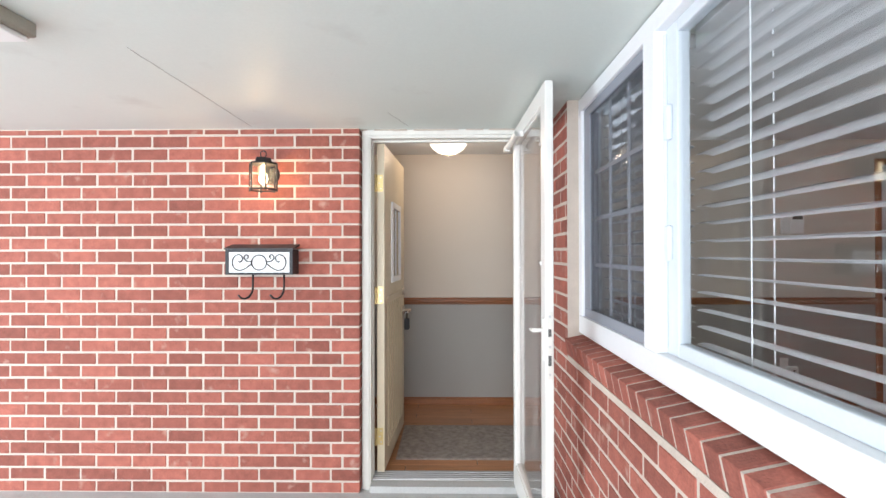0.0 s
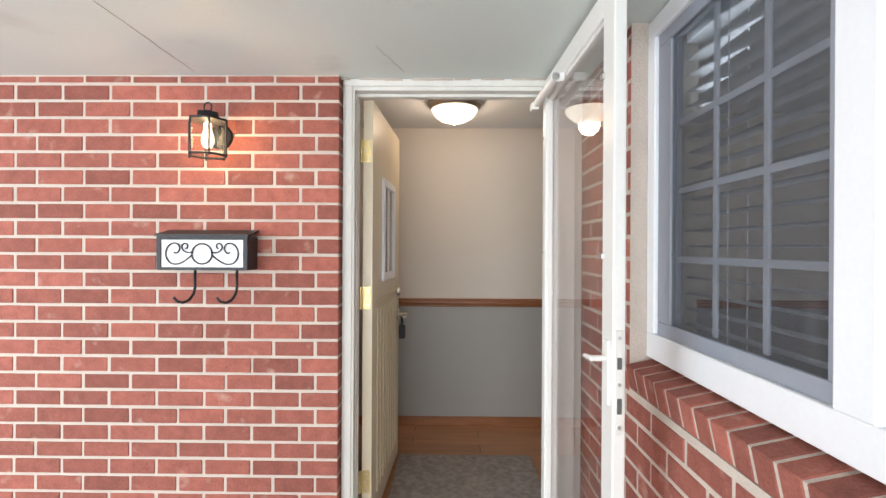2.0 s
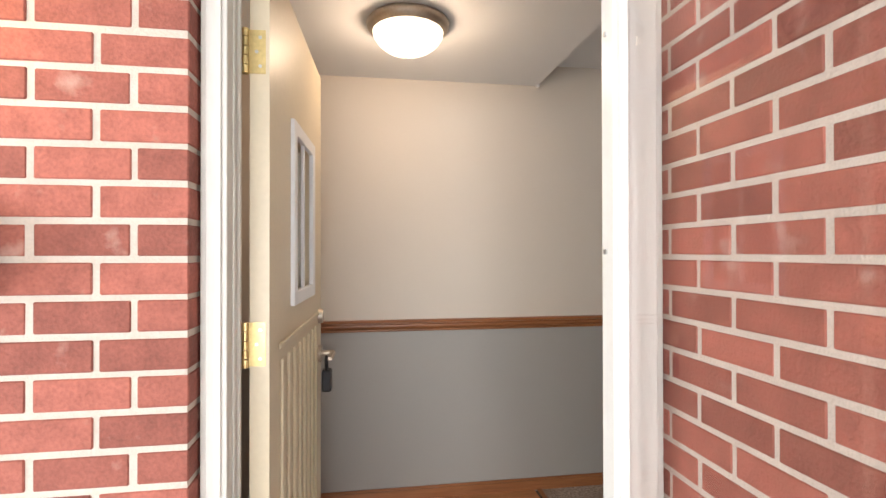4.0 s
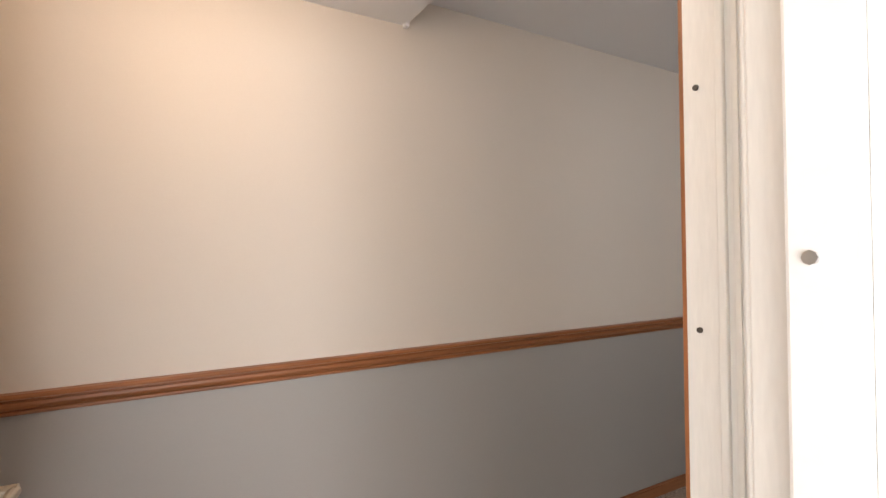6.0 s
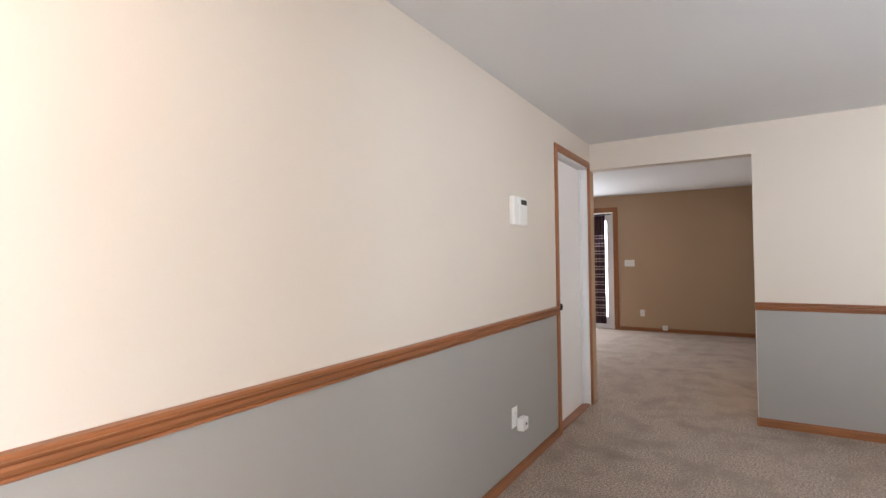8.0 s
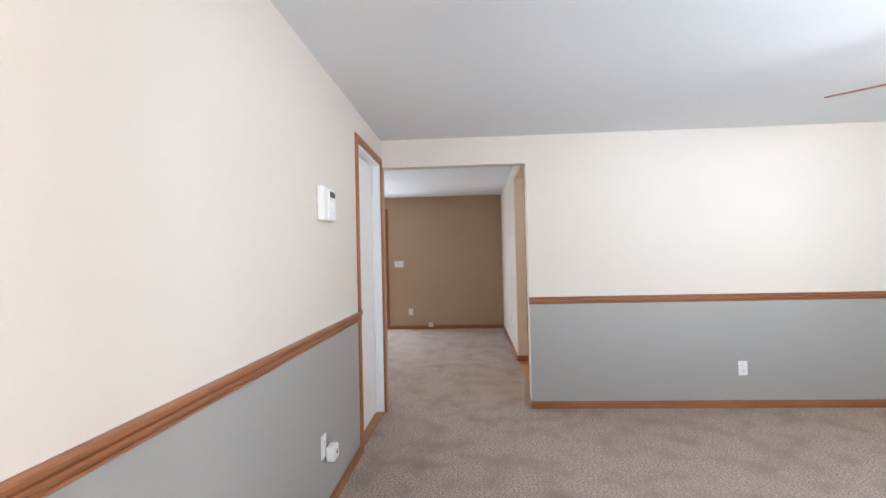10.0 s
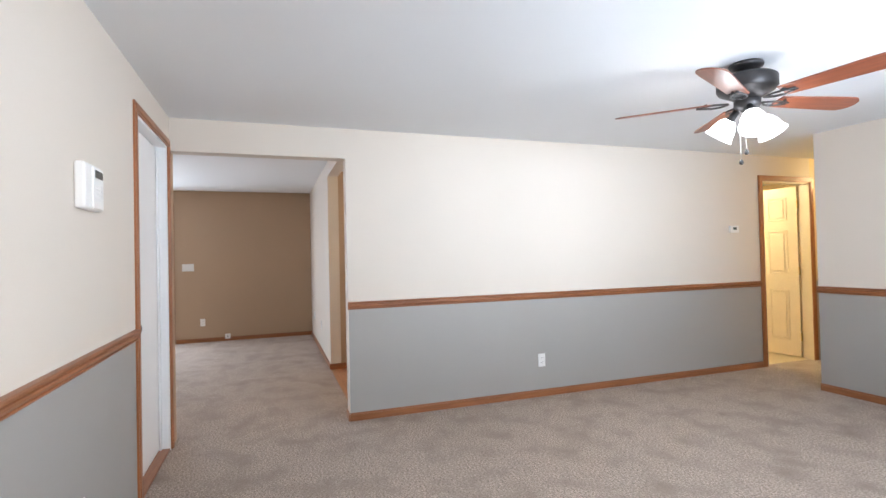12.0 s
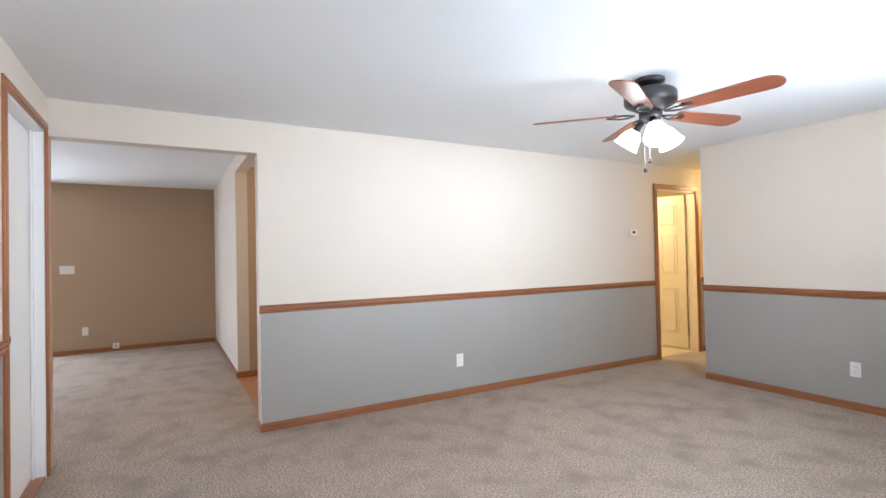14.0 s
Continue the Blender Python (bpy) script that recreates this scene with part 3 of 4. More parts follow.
# right sash
bm = bmesh.new()
for b in ((-1.405, -1.335, 1.045, 1.975), (WY0 + 0.08, -1.405, 1.045, 1.085), (WY0 + 0.08, -1.405, 1.94, 1.975)):
    box(bm, WX + 0.030, WX + 0.066, *b, bevel=0.004)
box(bm, WX + 0.020, WX + 0.030, -1.346, -1.337, 1.06, 1.96, bevel=0.003)
part("sash", bm, SASH_SHADED, win, "pale vinyl sash with grey-blue shade in its colour")
for z in (1.36, 1.70):
    part("sash_latch", B(WX + 0.014, WX + 0.031, -1.378, -1.352, z - 0.05, z + 0.05, bevel=0.006), SASH_SHADED, win)
pane = part("pane", B(WX + 0.040, WX + 0.044, WY0 + 0.08, -1.375, 1.085, 1.94), GLASS_W, win)
pane.visible_shadow = False
part("inner_sill", B(0.728, 0.86, WY0, WY1, 0.975, 1.0, bevel=0.004), VINYL, win)


def blind(name, y0, y1, tilt):
    root = thing(name, "white horizontal blind with tilted slats and cords", "window blind", group="blinds in the porch window")
    n = 18
    prof = bmesh.new()
    w = 0.048
    rows = []
    for k in range(5):
        u = (k / 4 - 0.5) * w
        rows.append((u, 0.004 * (1 - (2 * k / 4 - 1) ** 2)))
    vs = [[prof.verts.new((u, y, v + dz)) for u, v in rows] for y, dz in ((y0, 0), (y1, 0), (y1, -0.0022), (y0, -0.0022))]
    for a in range(4):
        for k in range(4):
            prof.faces.new((vs[a][k], vs[a][k + 1], vs[(a + 1) % 4][k + 1], vs[(a + 1) % 4][k]))
    me = finish("slat", prof, SLAT)
    for i in range(n):
        ob = new("slat", me)
        ob.parent = root
        ob.location = (0.765, 0, 1.075 + i * 0.0485 + random.uniform(-0.001, 0.001))
        ob.rotation_euler = (0, radians(tilt + random.uniform(-1.5, 1.5)), 0)
    part("bottom_rail", B(0.742, 0.788, y0, y1, 1.002, 1.028, bevel=0.004), SLAT, root)
    part("head_rail", B(0.74, 0.795, y0, y1, 1.955, 2.0, bevel=0.003), SLAT, root)
    m = max(2, round((y1 - y0) / 0.42))
    for k in range(m):
        y = y0 + (y1 - y0) * (k + 0.35) / m
        bm = rod(bmesh.new(), (0.739, y, 1.02), (0.739, y, 1.97), 0.0018, n=6)
        rod(bm, (0.791, y, 1.02), (0.791, y, 1.97), 0.0018, n=6)
        part("ladder_cord", bm, SLAT, root)
    return root


blind("window_blind", -1.255, -0.525, 3)
blind("window_blind", -2.93, -1.36, 3)

# mailbox on the brick
mb = thing("mailbox", "black metal wall mailbox with white scroll panel and two newspaper hooks", "mailbox")
MX0, MX1, MY, MZ0, MZ1 = -1.182, -0.813, -0.105, 1.215, 1.352
part("body", B(MX0, MX1, MY + 0.006, 0.0, MZ0, MZ1, bevel=0.003), BLACK, mb)
bm = bmesh.new()
lid = [(MX0 - 0.006, MY - 0.008, MZ1), (MX1 + 0.006, MY - 0.008, MZ1), (MX1 + 0.006, 0.0, MZ1 + 0.022), (MX0 - 0.006, 0.0, MZ1 + 0.022)]
lo = [bm.verts.new(v) for v in lid]
hi = [bm.verts.new((v[0], v[1], v[2] + 0.008)) for v in lid]
bm.faces.new(lo), bm.faces.new(hi)
for i in range(4):
    bm.faces.new((lo[i], lo[(i + 1) % 4], hi[(i + 1) % 4], hi[i]))
part("lid", bm, BLACK, mb)
bm = bmesh.new()
for b in ((MX0, MX0 + 0.018, MZ0, MZ1), (MX1 - 0.018, MX1, MZ0, MZ1), (MX0 + 0.018, MX1 - 0.018, MZ0, MZ0 + 0.012), (MX0 + 0.018, MX1 - 0.018, MZ1 - 0.014, MZ1)):
    box(bm, b[0], b[1], MY - 0.003, MY + 0.006, b[2], b[3], bevel=0.001)
part("front_frame", bm, BLACK, mb)
part("panel", B(MX0 + 0.016, MX1 - 0.016, MY + 0.0015, MY + 0.006, MZ0 + 0.006, MZ1 - 0.008), OPAL, mb, "white panel")
cx, cz, yf = (MX0 + MX1) / 2, (MZ0 + MZ1) / 2 - 0.002, MY - 0.002
ring = lambda x, z, r, a0, a1, n=20, r1=None: [(x + (r + ((r1 or r) - r) * i / n) * math.cos(radians(a0 + (a1 - a0) * i / n)), yf, z + (r + ((r1 or r) - r) * i / n) * math.sin(radians(a0 + (a1 - a0) * i / n))) for i in range(n + 1)]
part("scroll_ring", tube(bmesh.new(), ring(cx, cz, 0.041, 0, 360, 28), 0.0032, 6), BLACK, mb)


def soften(pts, times=2):
    """Round the corners of a bent line."""
    for _ in range(times):
        cut = [pts[0]]
        for p, q in zip(pts, pts[1:]):
            cut += [tuple(0.75 * u + 0.25 * v for u, v in zip(p, q)), tuple(0.25 * u + 0.75 * v for u, v in zip(p, q))]
        pts = cut + [pts[-1]]
    return pts


OUTER = [(0.040, -0.004), (0.060, -0.022), (0.085, -0.038), (0.106, -0.044), (0.132, -0.037), (0.147, -0.012), (0.147, 0.012), (0.136, 0.034), (0.114, 0.045), (0.096, 0.039), (0.089, 0.023), (0.096, 0.006), (0.107, 0.001), (0.114, 0.007)]
INNER = [(0.036, 0.006), (0.052, 0.004), (0.068, 0.007), (0.080, 0.018), (0.083, 0.032), (0.072, 0.044), (0.059, 0.039), (0.058, 0.027), (0.066, 0.020)]
for side in (-1, 1):
    for line in (OUTER, INNER):
        part("scroll", tube(bmesh.new(), [(cx + side * u, yf, cz + v) for u, v in soften(line)], 0.003, 6), BLACK, mb)
for x in (cx - 0.054, cx + 0.120):
    bm = bmesh.new()
    pts = [(x, MY + 0.05, MZ0), (x, MY + 0.05, MZ0 - 0.075), (x - 0.002, MY + 0.042, MZ0 - 0.10), (x - 0.010, MY + 0.025, MZ0 - 0.122), (x - 0.024, MY + 0.005, MZ0 - 0.132), (x - 0.040, MY - 0.01, MZ0 - 0.126), (x - 0.052, MY - 0.018, MZ0 - 0.108)]
    tube(bm, pts, 0.0058, 6)
    part("newspaper_hook", bm, BLACK, mb)

# wall lantern
ln = thing("wall_lantern", "lit black metal wall lantern with clear glass sides", "wall lamp")
lx, ly, lz = -0.967, -0.125, 1.755
bm = lathe(bmesh.new(), [(0.052, 0), (0.052, 0.010), (0.040, 0.022), (0.012, 0.028)], pose(lx - 0.005, 0, lz + 0.02, 90, 0, 0), 24)
part("back_plate", bm, BLACK, ln)
part("arm", tube(bmesh.new(), [(lx, -0.02, lz + 0.03), (lx, -0.045, lz + 0.055), (lx, -0.08, lz + 0.07), (lx, ly, lz + 0.075)], 0.012, 8), BLACK, ln)
bm = lathe(bmesh.new(), [(0.074, 0.056), (0.077, 0.064), (0.046, 0.072), (0.042, 0.092), (0.012, 0.098)], Matrix.Translation((lx, ly, lz)), 6)
part("cap", bm, BLACK, ln)
part("hanging_ring", tube(bmesh.new(), [(lx + 0.016 * math.sin(radians(a)), ly, lz + 0.113 + 0.018 * math.cos(radians(a))) for a in range(0, 361, 24)], 0.0032, 6), BLACK, ln)
part("base_ring", tube(bmesh.new(), [(lx + 0.074 * math.cos(radians(a)), ly + 0.074 * math.sin(radians(a)), lz - 0.08) for a in range(0, 361, 60)], 0.005, 6), BLACK, ln)
for a in range(0, 360, 60):
    c, s = math.cos(radians(a)), math.sin(radians(a))
    part("post", rod(bmesh.new(), (lx + 0.074 * c, ly + 0.074 * s, lz - 0.09), (lx + 0.074 * c, ly + 0.074 * s, lz + 0.062), 0.0042, n=6), BLACK, ln)
    c2, s2 = math.cos(radians(a + 60)), math.sin(radians(a + 60))
    bm = bmesh.new()
    q = [(lx + 0.081 * c, ly + 0.081 * s, lz - 0.076), (lx + 0.081 * c2, ly + 0.081 * s2, lz - 0.076), (lx + 0.073 * c2, ly + 0.073 * s2, lz + 0.058), (lx + 0.073 * c, ly + 0.073 * s, lz + 0.058)]
    bm.faces.new([bm.verts.new(v) for v in q])
    pn = part("pane", bm, LANTERN_G, ln)
    pn.visible_shadow = False
bm = lathe(bmesh.new(), [(0.006, 0.055), (0.014, 0.045), (0.014, 0.02), (0.02, 0.0), (0.024, -0.022), (0.016, -0.045), (0.004, -0.052)], Matrix.Translation((lx, ly, lz)), 16)
bulb = part("bulb", bm, GLOW_B, ln, "glowing clear bulb")
bulb.visible_shadow = False

# fluorescent box on the porch ceiling
fl = thing("porch_ceiling_light", "grey metal box light on the porch ceiling", "ceiling light")
bm = B(-1.42, -1.225, -2.45, -1.27, HP - 0.045, HP, bevel=0.006)
part("housing", bm, LIGHT_BOX, fl)
part("diffuser", B(-1.40, -1.24, -2.44, -1.285, HP - 0.062, HP - 0.045, bevel=0.005), DIFF, fl, "white lens")
for i in range(5):
    part("rib", B(-1.41 + i * 0.037, -1.40 + i * 0.037, -1.272, -1.266, HP - 0.042, HP - 0.004), LIGHT_BOX, fl)

# cracks and joints of the porch ceiling
def seam(x0, y0, x1, y1, w):
    root = bmesh.new()
    n = 14
    pts = [(x0 + (x1 - x0) * i / n + random.uniform(-1, 1) * 0.0025, y0 + (y1 - y0) * i / n, HP - 0.0005) for i in range(n + 1)]
    return tube(root, pts, w, 5)


solid("trim_ceiling_joint", seam(-1.065, -0.05, -1.062, -1.10, 0.0011), SEAM, "hairline joint in the porch ceiling", "joint")
solid("trim_ceiling_crack", seam(-0.19, -0.04, -0.27, -0.30, 0.0008), SEAM, "hairline crack in the porch ceiling", "joint")
bm = bmesh.new()
for i in range(34):
    x = -2.9 + i * 0.105 + random.uniform(-0.02, 0.02)
    if x < 0.5:
        box(bm, x, x + random.uniform(0.06, 0.12), 0.004 if x < -0.5 else 0.03, 0.02 if x < -0.5 else 0.05, HP - random.uniform(0.005, 0.010), HP - 0.0005, bevel=0.002)
solid("trim_caulk", bm, MORTAR, "uneven caulk where the brick meets the ceiling", "trim")


# ---- the entry ----
el = thing("entry_ceiling_light", "lit white glass dome ceiling light with a nickel rim", "ceiling light", at=(0.03, 0.92, HE))
bm = lathe(bmesh.new(), [(0.155, 0.0), (0.165, -0.012), (0.158, -0.030), (0.145, -0.042), (0.132, -0.045)])
part("rim", bm, NICKEL, el, "brushed nickel rim")
bm = lathe(bmesh.new(), [(0.140, -0.040), (0.136, -0.060), (0.118, -0.085), (0.088, -0.108), (0.050, -0.122), (0.014, -0.127)])
dome = part("dome", bm, GLOW_E, el, "glowing white glass dome")
dome.visible_shadow = False
part("finial", lathe(bmesh.new(), [(0.004, -0.122), (0.012, -0.127), (0.010, -0.136), (0.004, -0.139)], n=12), NICKEL, el)
mat = thing("doormat", "grey-brown looped doormat on the laminate", "doormat", at=(0.105, 0.71, 0.0))
bm = B(-0.405, 0.405, -0.30, 0.30, 0.0, 0.009, bevel=0.003)
part("field", bm, MAT_G, mat)
bm = bmesh.new()
for b in ((-0.415, -0.402, -0.31, 0.31), (0.402, 0.415, -0.31, 0.31), (-0.402, 0.402, -0.31, -0.298), (-0.402, 0.402, 0.298, 0.31)):
    box(bm, *b, 0.0, 0.006, bevel=0.002)
part("border", bm, MAT_G, mat)
solid("trim_carpet_edge", B(0.775, 0.80, 0.2, YN - 0.014, 0.0, 0.008, bevel=0.003), OAK_Y, "wood strip where the carpet begins", "trim")
# broken corner of the lowered ceiling
solid("trim_soffit_bead", B(0.775, 0.794, YN - 0.03, YN - 0.002, HE - 0.014, HE + 0.02, bevel=0.004), WHITE, "chipped corner bead of the lowered ceiling", "trim")


# ---- the long wall ----
def plate(name, label, cat, face, w, h, slots, group=""):
    """A wall plate in the plane x-z, facing -y, centred on its origin."""
    root = thing(name, label, cat, group)
    part("plate", B(-w / 2, w / 2, -0.006, 0.0, -h / 2, h / 2, bevel=0.002), PLASTIC, root)
    for kind, x, z in slots:
        if kind == "socket":
            s = part("socket", B(x - 0.016, x + 0.016, -0.008, -0.005, z - 0.014, z + 0.014, bevel=0.002), PLASTIC, root)
            for dx in (-0.006, 0.006):
                part("slot", B(x + dx - 0.0012, x + dx + 0.0012, -0.0086, -0.0078, z - 0.004, z + 0.006), DARK, s)
        elif kind == "switch":
            part("toggle", B(x - 0.005, x + 0.005, -0.016, -0.005, z - 0.010, z + 0.012, bevel=0.002), PLASTIC, root)
        else:
            part("jack", B(x - 0.008, x + 0.008, -0.010, -0.005, z - 0.008, z + 0.008, bevel=0.001), DARK, root)
    root.matrix_world = face
    return root


OUT2 = [("socket", 0, 0.021), ("socket", 0, -0.021)]
o = plate("wall_outlet", "white wall outlet with a plug-in sensor", "outlet", pose(2.945, YN, 0.355), 0.072, 0.116, OUT2[:1])
pl = thing("plug_in_sensor", "white plug-in adapter in the outlet", "adapter")
part("body", B(2.955, 3.04, YN - 0.055, YN - 0.009, 0.27, 0.345, bevel=0.010), PLASTIC, pl)
part("lens", rod(bmesh.new(), (2.998, YN - 0.057, 0.31), (2.998, YN - 0.054, 0.31), 0.009), LCD, pl)
al = thing("alarm_keypad", "white alarm keypad with a small display", "alarm panel")
part("body", B(2.915, 3.105, YN - 0.036, YN, 1.49, 1.665, bevel=0.008), PLASTIC, al)
part("door", B(2.985, 3.10, YN - 0.043, YN - 0.035, 1.495, 1.655, bevel=0.004), PLASTIC, al)
part("display", B(3.0, 3.085, YN - 0.0455, YN - 0.042, 1.615, 1.645, bevel=0.001), LCD, al, "dark display")
for r in range(3):
    for c in range(3):
        part("key", B(3.005 + c * 0.026, 3.023 + c * 0.026, YN - 0.0455, YN - 0.042, 1.575 - r * 0.018, 1.586 - r * 0.018, bevel=0.001), PLASTIC, al)

# closet door
casing_set("closet_casing", "oak casing round the closet door", 0.055, "x", YN, 3.79, 4.61, 2.09, -1, OAK_Z, OAK_X)
root = thing("closet_jamb", "white painted closet door jamb", "door frame", kind="structure")
part("jamb", B(3.79, 3.805, YN, YN + 0.14, 0.0, 2.09), WHITE, root)
part("jamb", B(4.595, 4.61, YN, YN + 0.14, 0.0, 2.09), WHITE, root)
part("stop", B(4.57, 4.595, YN + 0.05, YN + 0.062, 0.0, 2.075), WHITE, root)
part("head", B(3.805, 4.595, YN, YN + 0.14, 2.075, 2.09), WHITE, root)
part("sill", B(3.805, 4.595, YN + 0.002, YN + 0.14, 0.0, 0.012, bevel=0.003), OAK_X, root)
cd = thing("closet_door", "flat white closet door with a small knob", "door")
part("leaf", B(3.808, 4.592, YN + 0.065, YN + 0.10, 0.015, 2.072, bevel=0.002), WHITE, cd)
part("knob", lathe(bmesh.new(), [(0.022, 0), (0.022, 0.004), (0.010, 0.008), (0.010, 0.03), (0.026, 0.042), (0.022, 0.056), (0.006, 0.06)], pose(3.89, YN + 0.065, 0.92, 90, 0, 0), 16), BRONZE, cd, "dark metal knob")

# ---- the living room ----
east = lambda y, z: Matrix.Translation((XN, y, z)) @ Matrix.Rotation(radians(-90), 4, "Z")
plate("wall_outlet", "white wall outlet on the grey paint", "outlet", east(-1.405, 0.325), 0.072, 0.116, OUT2, "wall outlets")
plate("wall_outlet", "white wall outlet on the grey paint", "outlet", pose(2.63, -3.78, 0.32, 0, 0, 180), 0.072, 0.116, OUT2, "wall outlets")
th = thing("thermostat", "small white thermostat with a dark display", "thermostat")
part("body", B(XN - 0.028, XN, -3.825, -3.705, 1.465, 1.54, bevel=0.006), PLASTIC, th)
part("display", B(XN - 0.030, XN - 0.027, -3.79, -3.74, 1.495, 1.522), LCD, th, "dark display")

fan = thing("ceiling_fan", "dark bronze ceiling fan with five cherry blades and lit glass shades", "ceiling fan", at=(FAN[0], FAN[1], HM + 0.0705))
fan.scale = (1.068, 1.068, 1.068)
part("canopy", lathe(bmesh.new(), [(0.078, -0.066), (0.082, -0.074), (0.078, -0.086), (0.055, -0.098), (0.040, -0.102), (0.040, -0.135)]), BRONZE, fan)
part("motor", lathe(bmesh.new(), [(0.05, -0.130), (0.126, -0.135), (0.138, -0.145), (0.141, -0.150), (0.141, -0.198), (0.132, -0.212), (0.09, -0.234), (0.06, -0.252)]), BRONZE, fan)
part("switch_housing", lathe(bmesh.new(), [(0.05, -0.247), (0.062, -0.255), (0.062, -0.285), (0.045, -0.305), (0.02, -0.315)]), BRONZE, fan)
for k in range(5):
    a = BLADE0 + 72 * k
    arm = bmesh.new()
    m = Matrix.Rotation(radians(a), 4, "Z")
    for s in (-1, 1):
        tube(arm, [m @ Vector(p) for p in ((0.085, 0, -0.265), (0.12, s * 0.026, -0.268), (0.16, s * 0.036, -0.268), (0.20, s * 0.022, -0.266), (0.235, s * 0.008, -0.265))], 0.006, 6)
    tube(arm, [m @ Vector(p) for p in ((0.19, -0.04, -0.262), (0.205, 0, -0.262), (0.19, 0.04, -0.262))], 0.006, 6)
    part("blade_bracket", arm, BRONZE, fan)
    bm = bmesh.new()
    outline = [(0.17, -0.05), (0.55, -0.066)] + [(0.58 + 0.075 * math.cos(radians(t)), 0.067 * math.sin(radians(t))) for t in range(-75, 76, 15)] + [(0.55, 0.066), (0.17, 0.05)]
    top = [bm.verts.new((x, y, 0.003)) for x, y in outline]
    bot = [bm.verts.new((x, y, -0.003)) for x, y in outline]
    bm.faces.new(top), bm.faces.new(bot[::-1])
    for i in range(len(top)):
        j = (i + 1) % len(top)
        bm.faces.new((top[i], bot[i], bot[j], top[j]))
    b = part("blade", bm, BLADE, fan, "cherry wood blade")
    b.matrix_local = Matrix.Translation((0, 0, -0.258)) @ m @ Matrix.Rotation(radians(-12), 4, "X")
for a in (20, 140, 260):
    m = Matrix.Rotation(radians(a), 4, "Z") @ Matrix.Translation((0.05, 0, -0.300)) @ Matrix.Rotation(radians(-38), 4, "Y")
    part("lamp_arm", lathe(bmesh.new(), [(0.018, 0.0), (0.018, -0.045), (0.026, -0.05), (0.026, -0.062)], m, 14), BRONZE, fan)
    sh = part("shade", lathe(bmesh.new(), [(0.026, -0.055), (0.044, -0.075), (0.056, -0.105), (0.062, -0.135), (0.074, -0.158), (0.070, -0.158), (0.058, -0.135), (0.03, -0.10)], m, 20), GLOW_F, fan, "lit ruffled glass shade")
    sh.visible_shadow = False
for dx, dy, z1 in ((0.02, 0.03, -0.575), (-0.015, 0.035, -0.53)):
    bm = rod(bmesh.new(), (dx, dy, -0.30), (dx, dy, z1), 0.0016, n=6)
    ch = part("pull_chain", bm, STEEL, fan)
    part("pull_knob", lathe(bmesh.new(), [(0.003, 0.012), (0.009, 0.004), (0.011, -0.008), (0.004, -0.016)], Matrix.Translation((dx, dy, z1)), 10), BRONZE, ch)

# ---- the hall and the room behind its door ----
casing_set("hall_door_casing", "oak casing round the hall door", 0.06, "y", XN, -4.95, -4.21, 2.035, -1, OAK_Z, OAK_Y)
root = thing("hall_door_jamb", "cream painted hall door jamb", "door frame", kind="structure")
part("jamb", B(XN, XN + 0.12, -4.965, -4.95, 0.0, 2.035), DOORP, root)
part("jamb", B(XN, XN + 0.12, -4.225, -4.21, 0.0, 2.035), DOORP, root)
part("head", B(XN, XN + 0.12, -4.95, -4.225, 2.02, 2.035), DOORP, root)
hd = thing("hall_door", "cream six-panel door standing open in warm light", "door", at=(XN + 0.13, -4.945, 0))
hd.rotation_euler = (0, 0, radians(8))
bm = B(0.0, 0.72, -0.017, 0.017, 0.015, 2.01, bevel=0.002)
part("leaf", bm, DOORP, hd)
for z0, z1 in ((0.20, 0.80), (0.98, 1.50), (1.62, 1.90)):
    for x0, x1 in ((0.11, 0.33), (0.40, 0.62)):
        bm = bmesh.new()
        for b in ((x0, x0 + 0.018, z0, z1), (x1 - 0.018, x1, z0, z1), (x0 + 0.018, x1 - 0.018, z0, z0 + 0.018), (x0 + 0.018, x1 - 0.018, z1 - 0.018, z1)):
            box(bm, b[0], b[1], 0.016, 0.023, b[2], b[3], bevel=0.004)
        box(bm, x0 + 0.035, x1 - 0.035, 0.016, 0.024, z0 + 0.035, z1 - 0.035, bevel=0.005)
        part("panel", bm, DOORP, hd)
for z in (0.25, 1.02, 1.80):
    bm = B(-0.004, 0.0, -0.017, 0.019, z - 0.045, z + 0.045)
    rod(bm, (-0.006, 0.021, z - 0.047), (-0.006, 0.021, z + 0.047), 0.006)
    part("hinge", bm, BRASS, hd, "brass hinge")

# ---- the far room ----
plate("light_switch", "white four-gang light switch plate on tan wall", "light switch", Matrix.Translation((9.45, 2.15, 1.195)) @ Matrix.Rotation(radians(-90), 4, "Z"), 0.17, 0.116, [("switch", x, 0) for x in (-0.06, -0.02, 0.02, 0.06)])
plate("wall_outlet", "white wall outlet on tan wall", "outlet", Matrix.Translation((9.45, 1.95, 0.315)) @ Matrix.Rotation(radians(-90), 4, "Z"), 0.072, 0.116, OUT2, "wall outlets")
plate("phone_jack", "small white jack box above the baseboard", "jack", Matrix.Translation((9.436, 1.585, 0.075)) @ Matrix.Rotation(radians(-90), 4, "Z"), 0.08, 0.08, [("jack", 0, 0)])
plate("wall_outlet", "white wall outlet on the pale side wall", "outlet", pose(8.84, 0.26, 0.395, 0, 0, 180), 0.072, 0.116, OUT2, "wall outlets")
plate("wall_outlet", "white wall outlet on the pale side wall", "outlet", pose(7.72, 0.26, 0.38, 0, 0, 180), 0.072, 0.116, OUT2, "wall outlets")
casing_set("patio_casing", "oak casing round the patio door", 0.085, "y", 9.45, 2.425, 4.285, 2.13, -1, OAK_Z, OAK_Y)
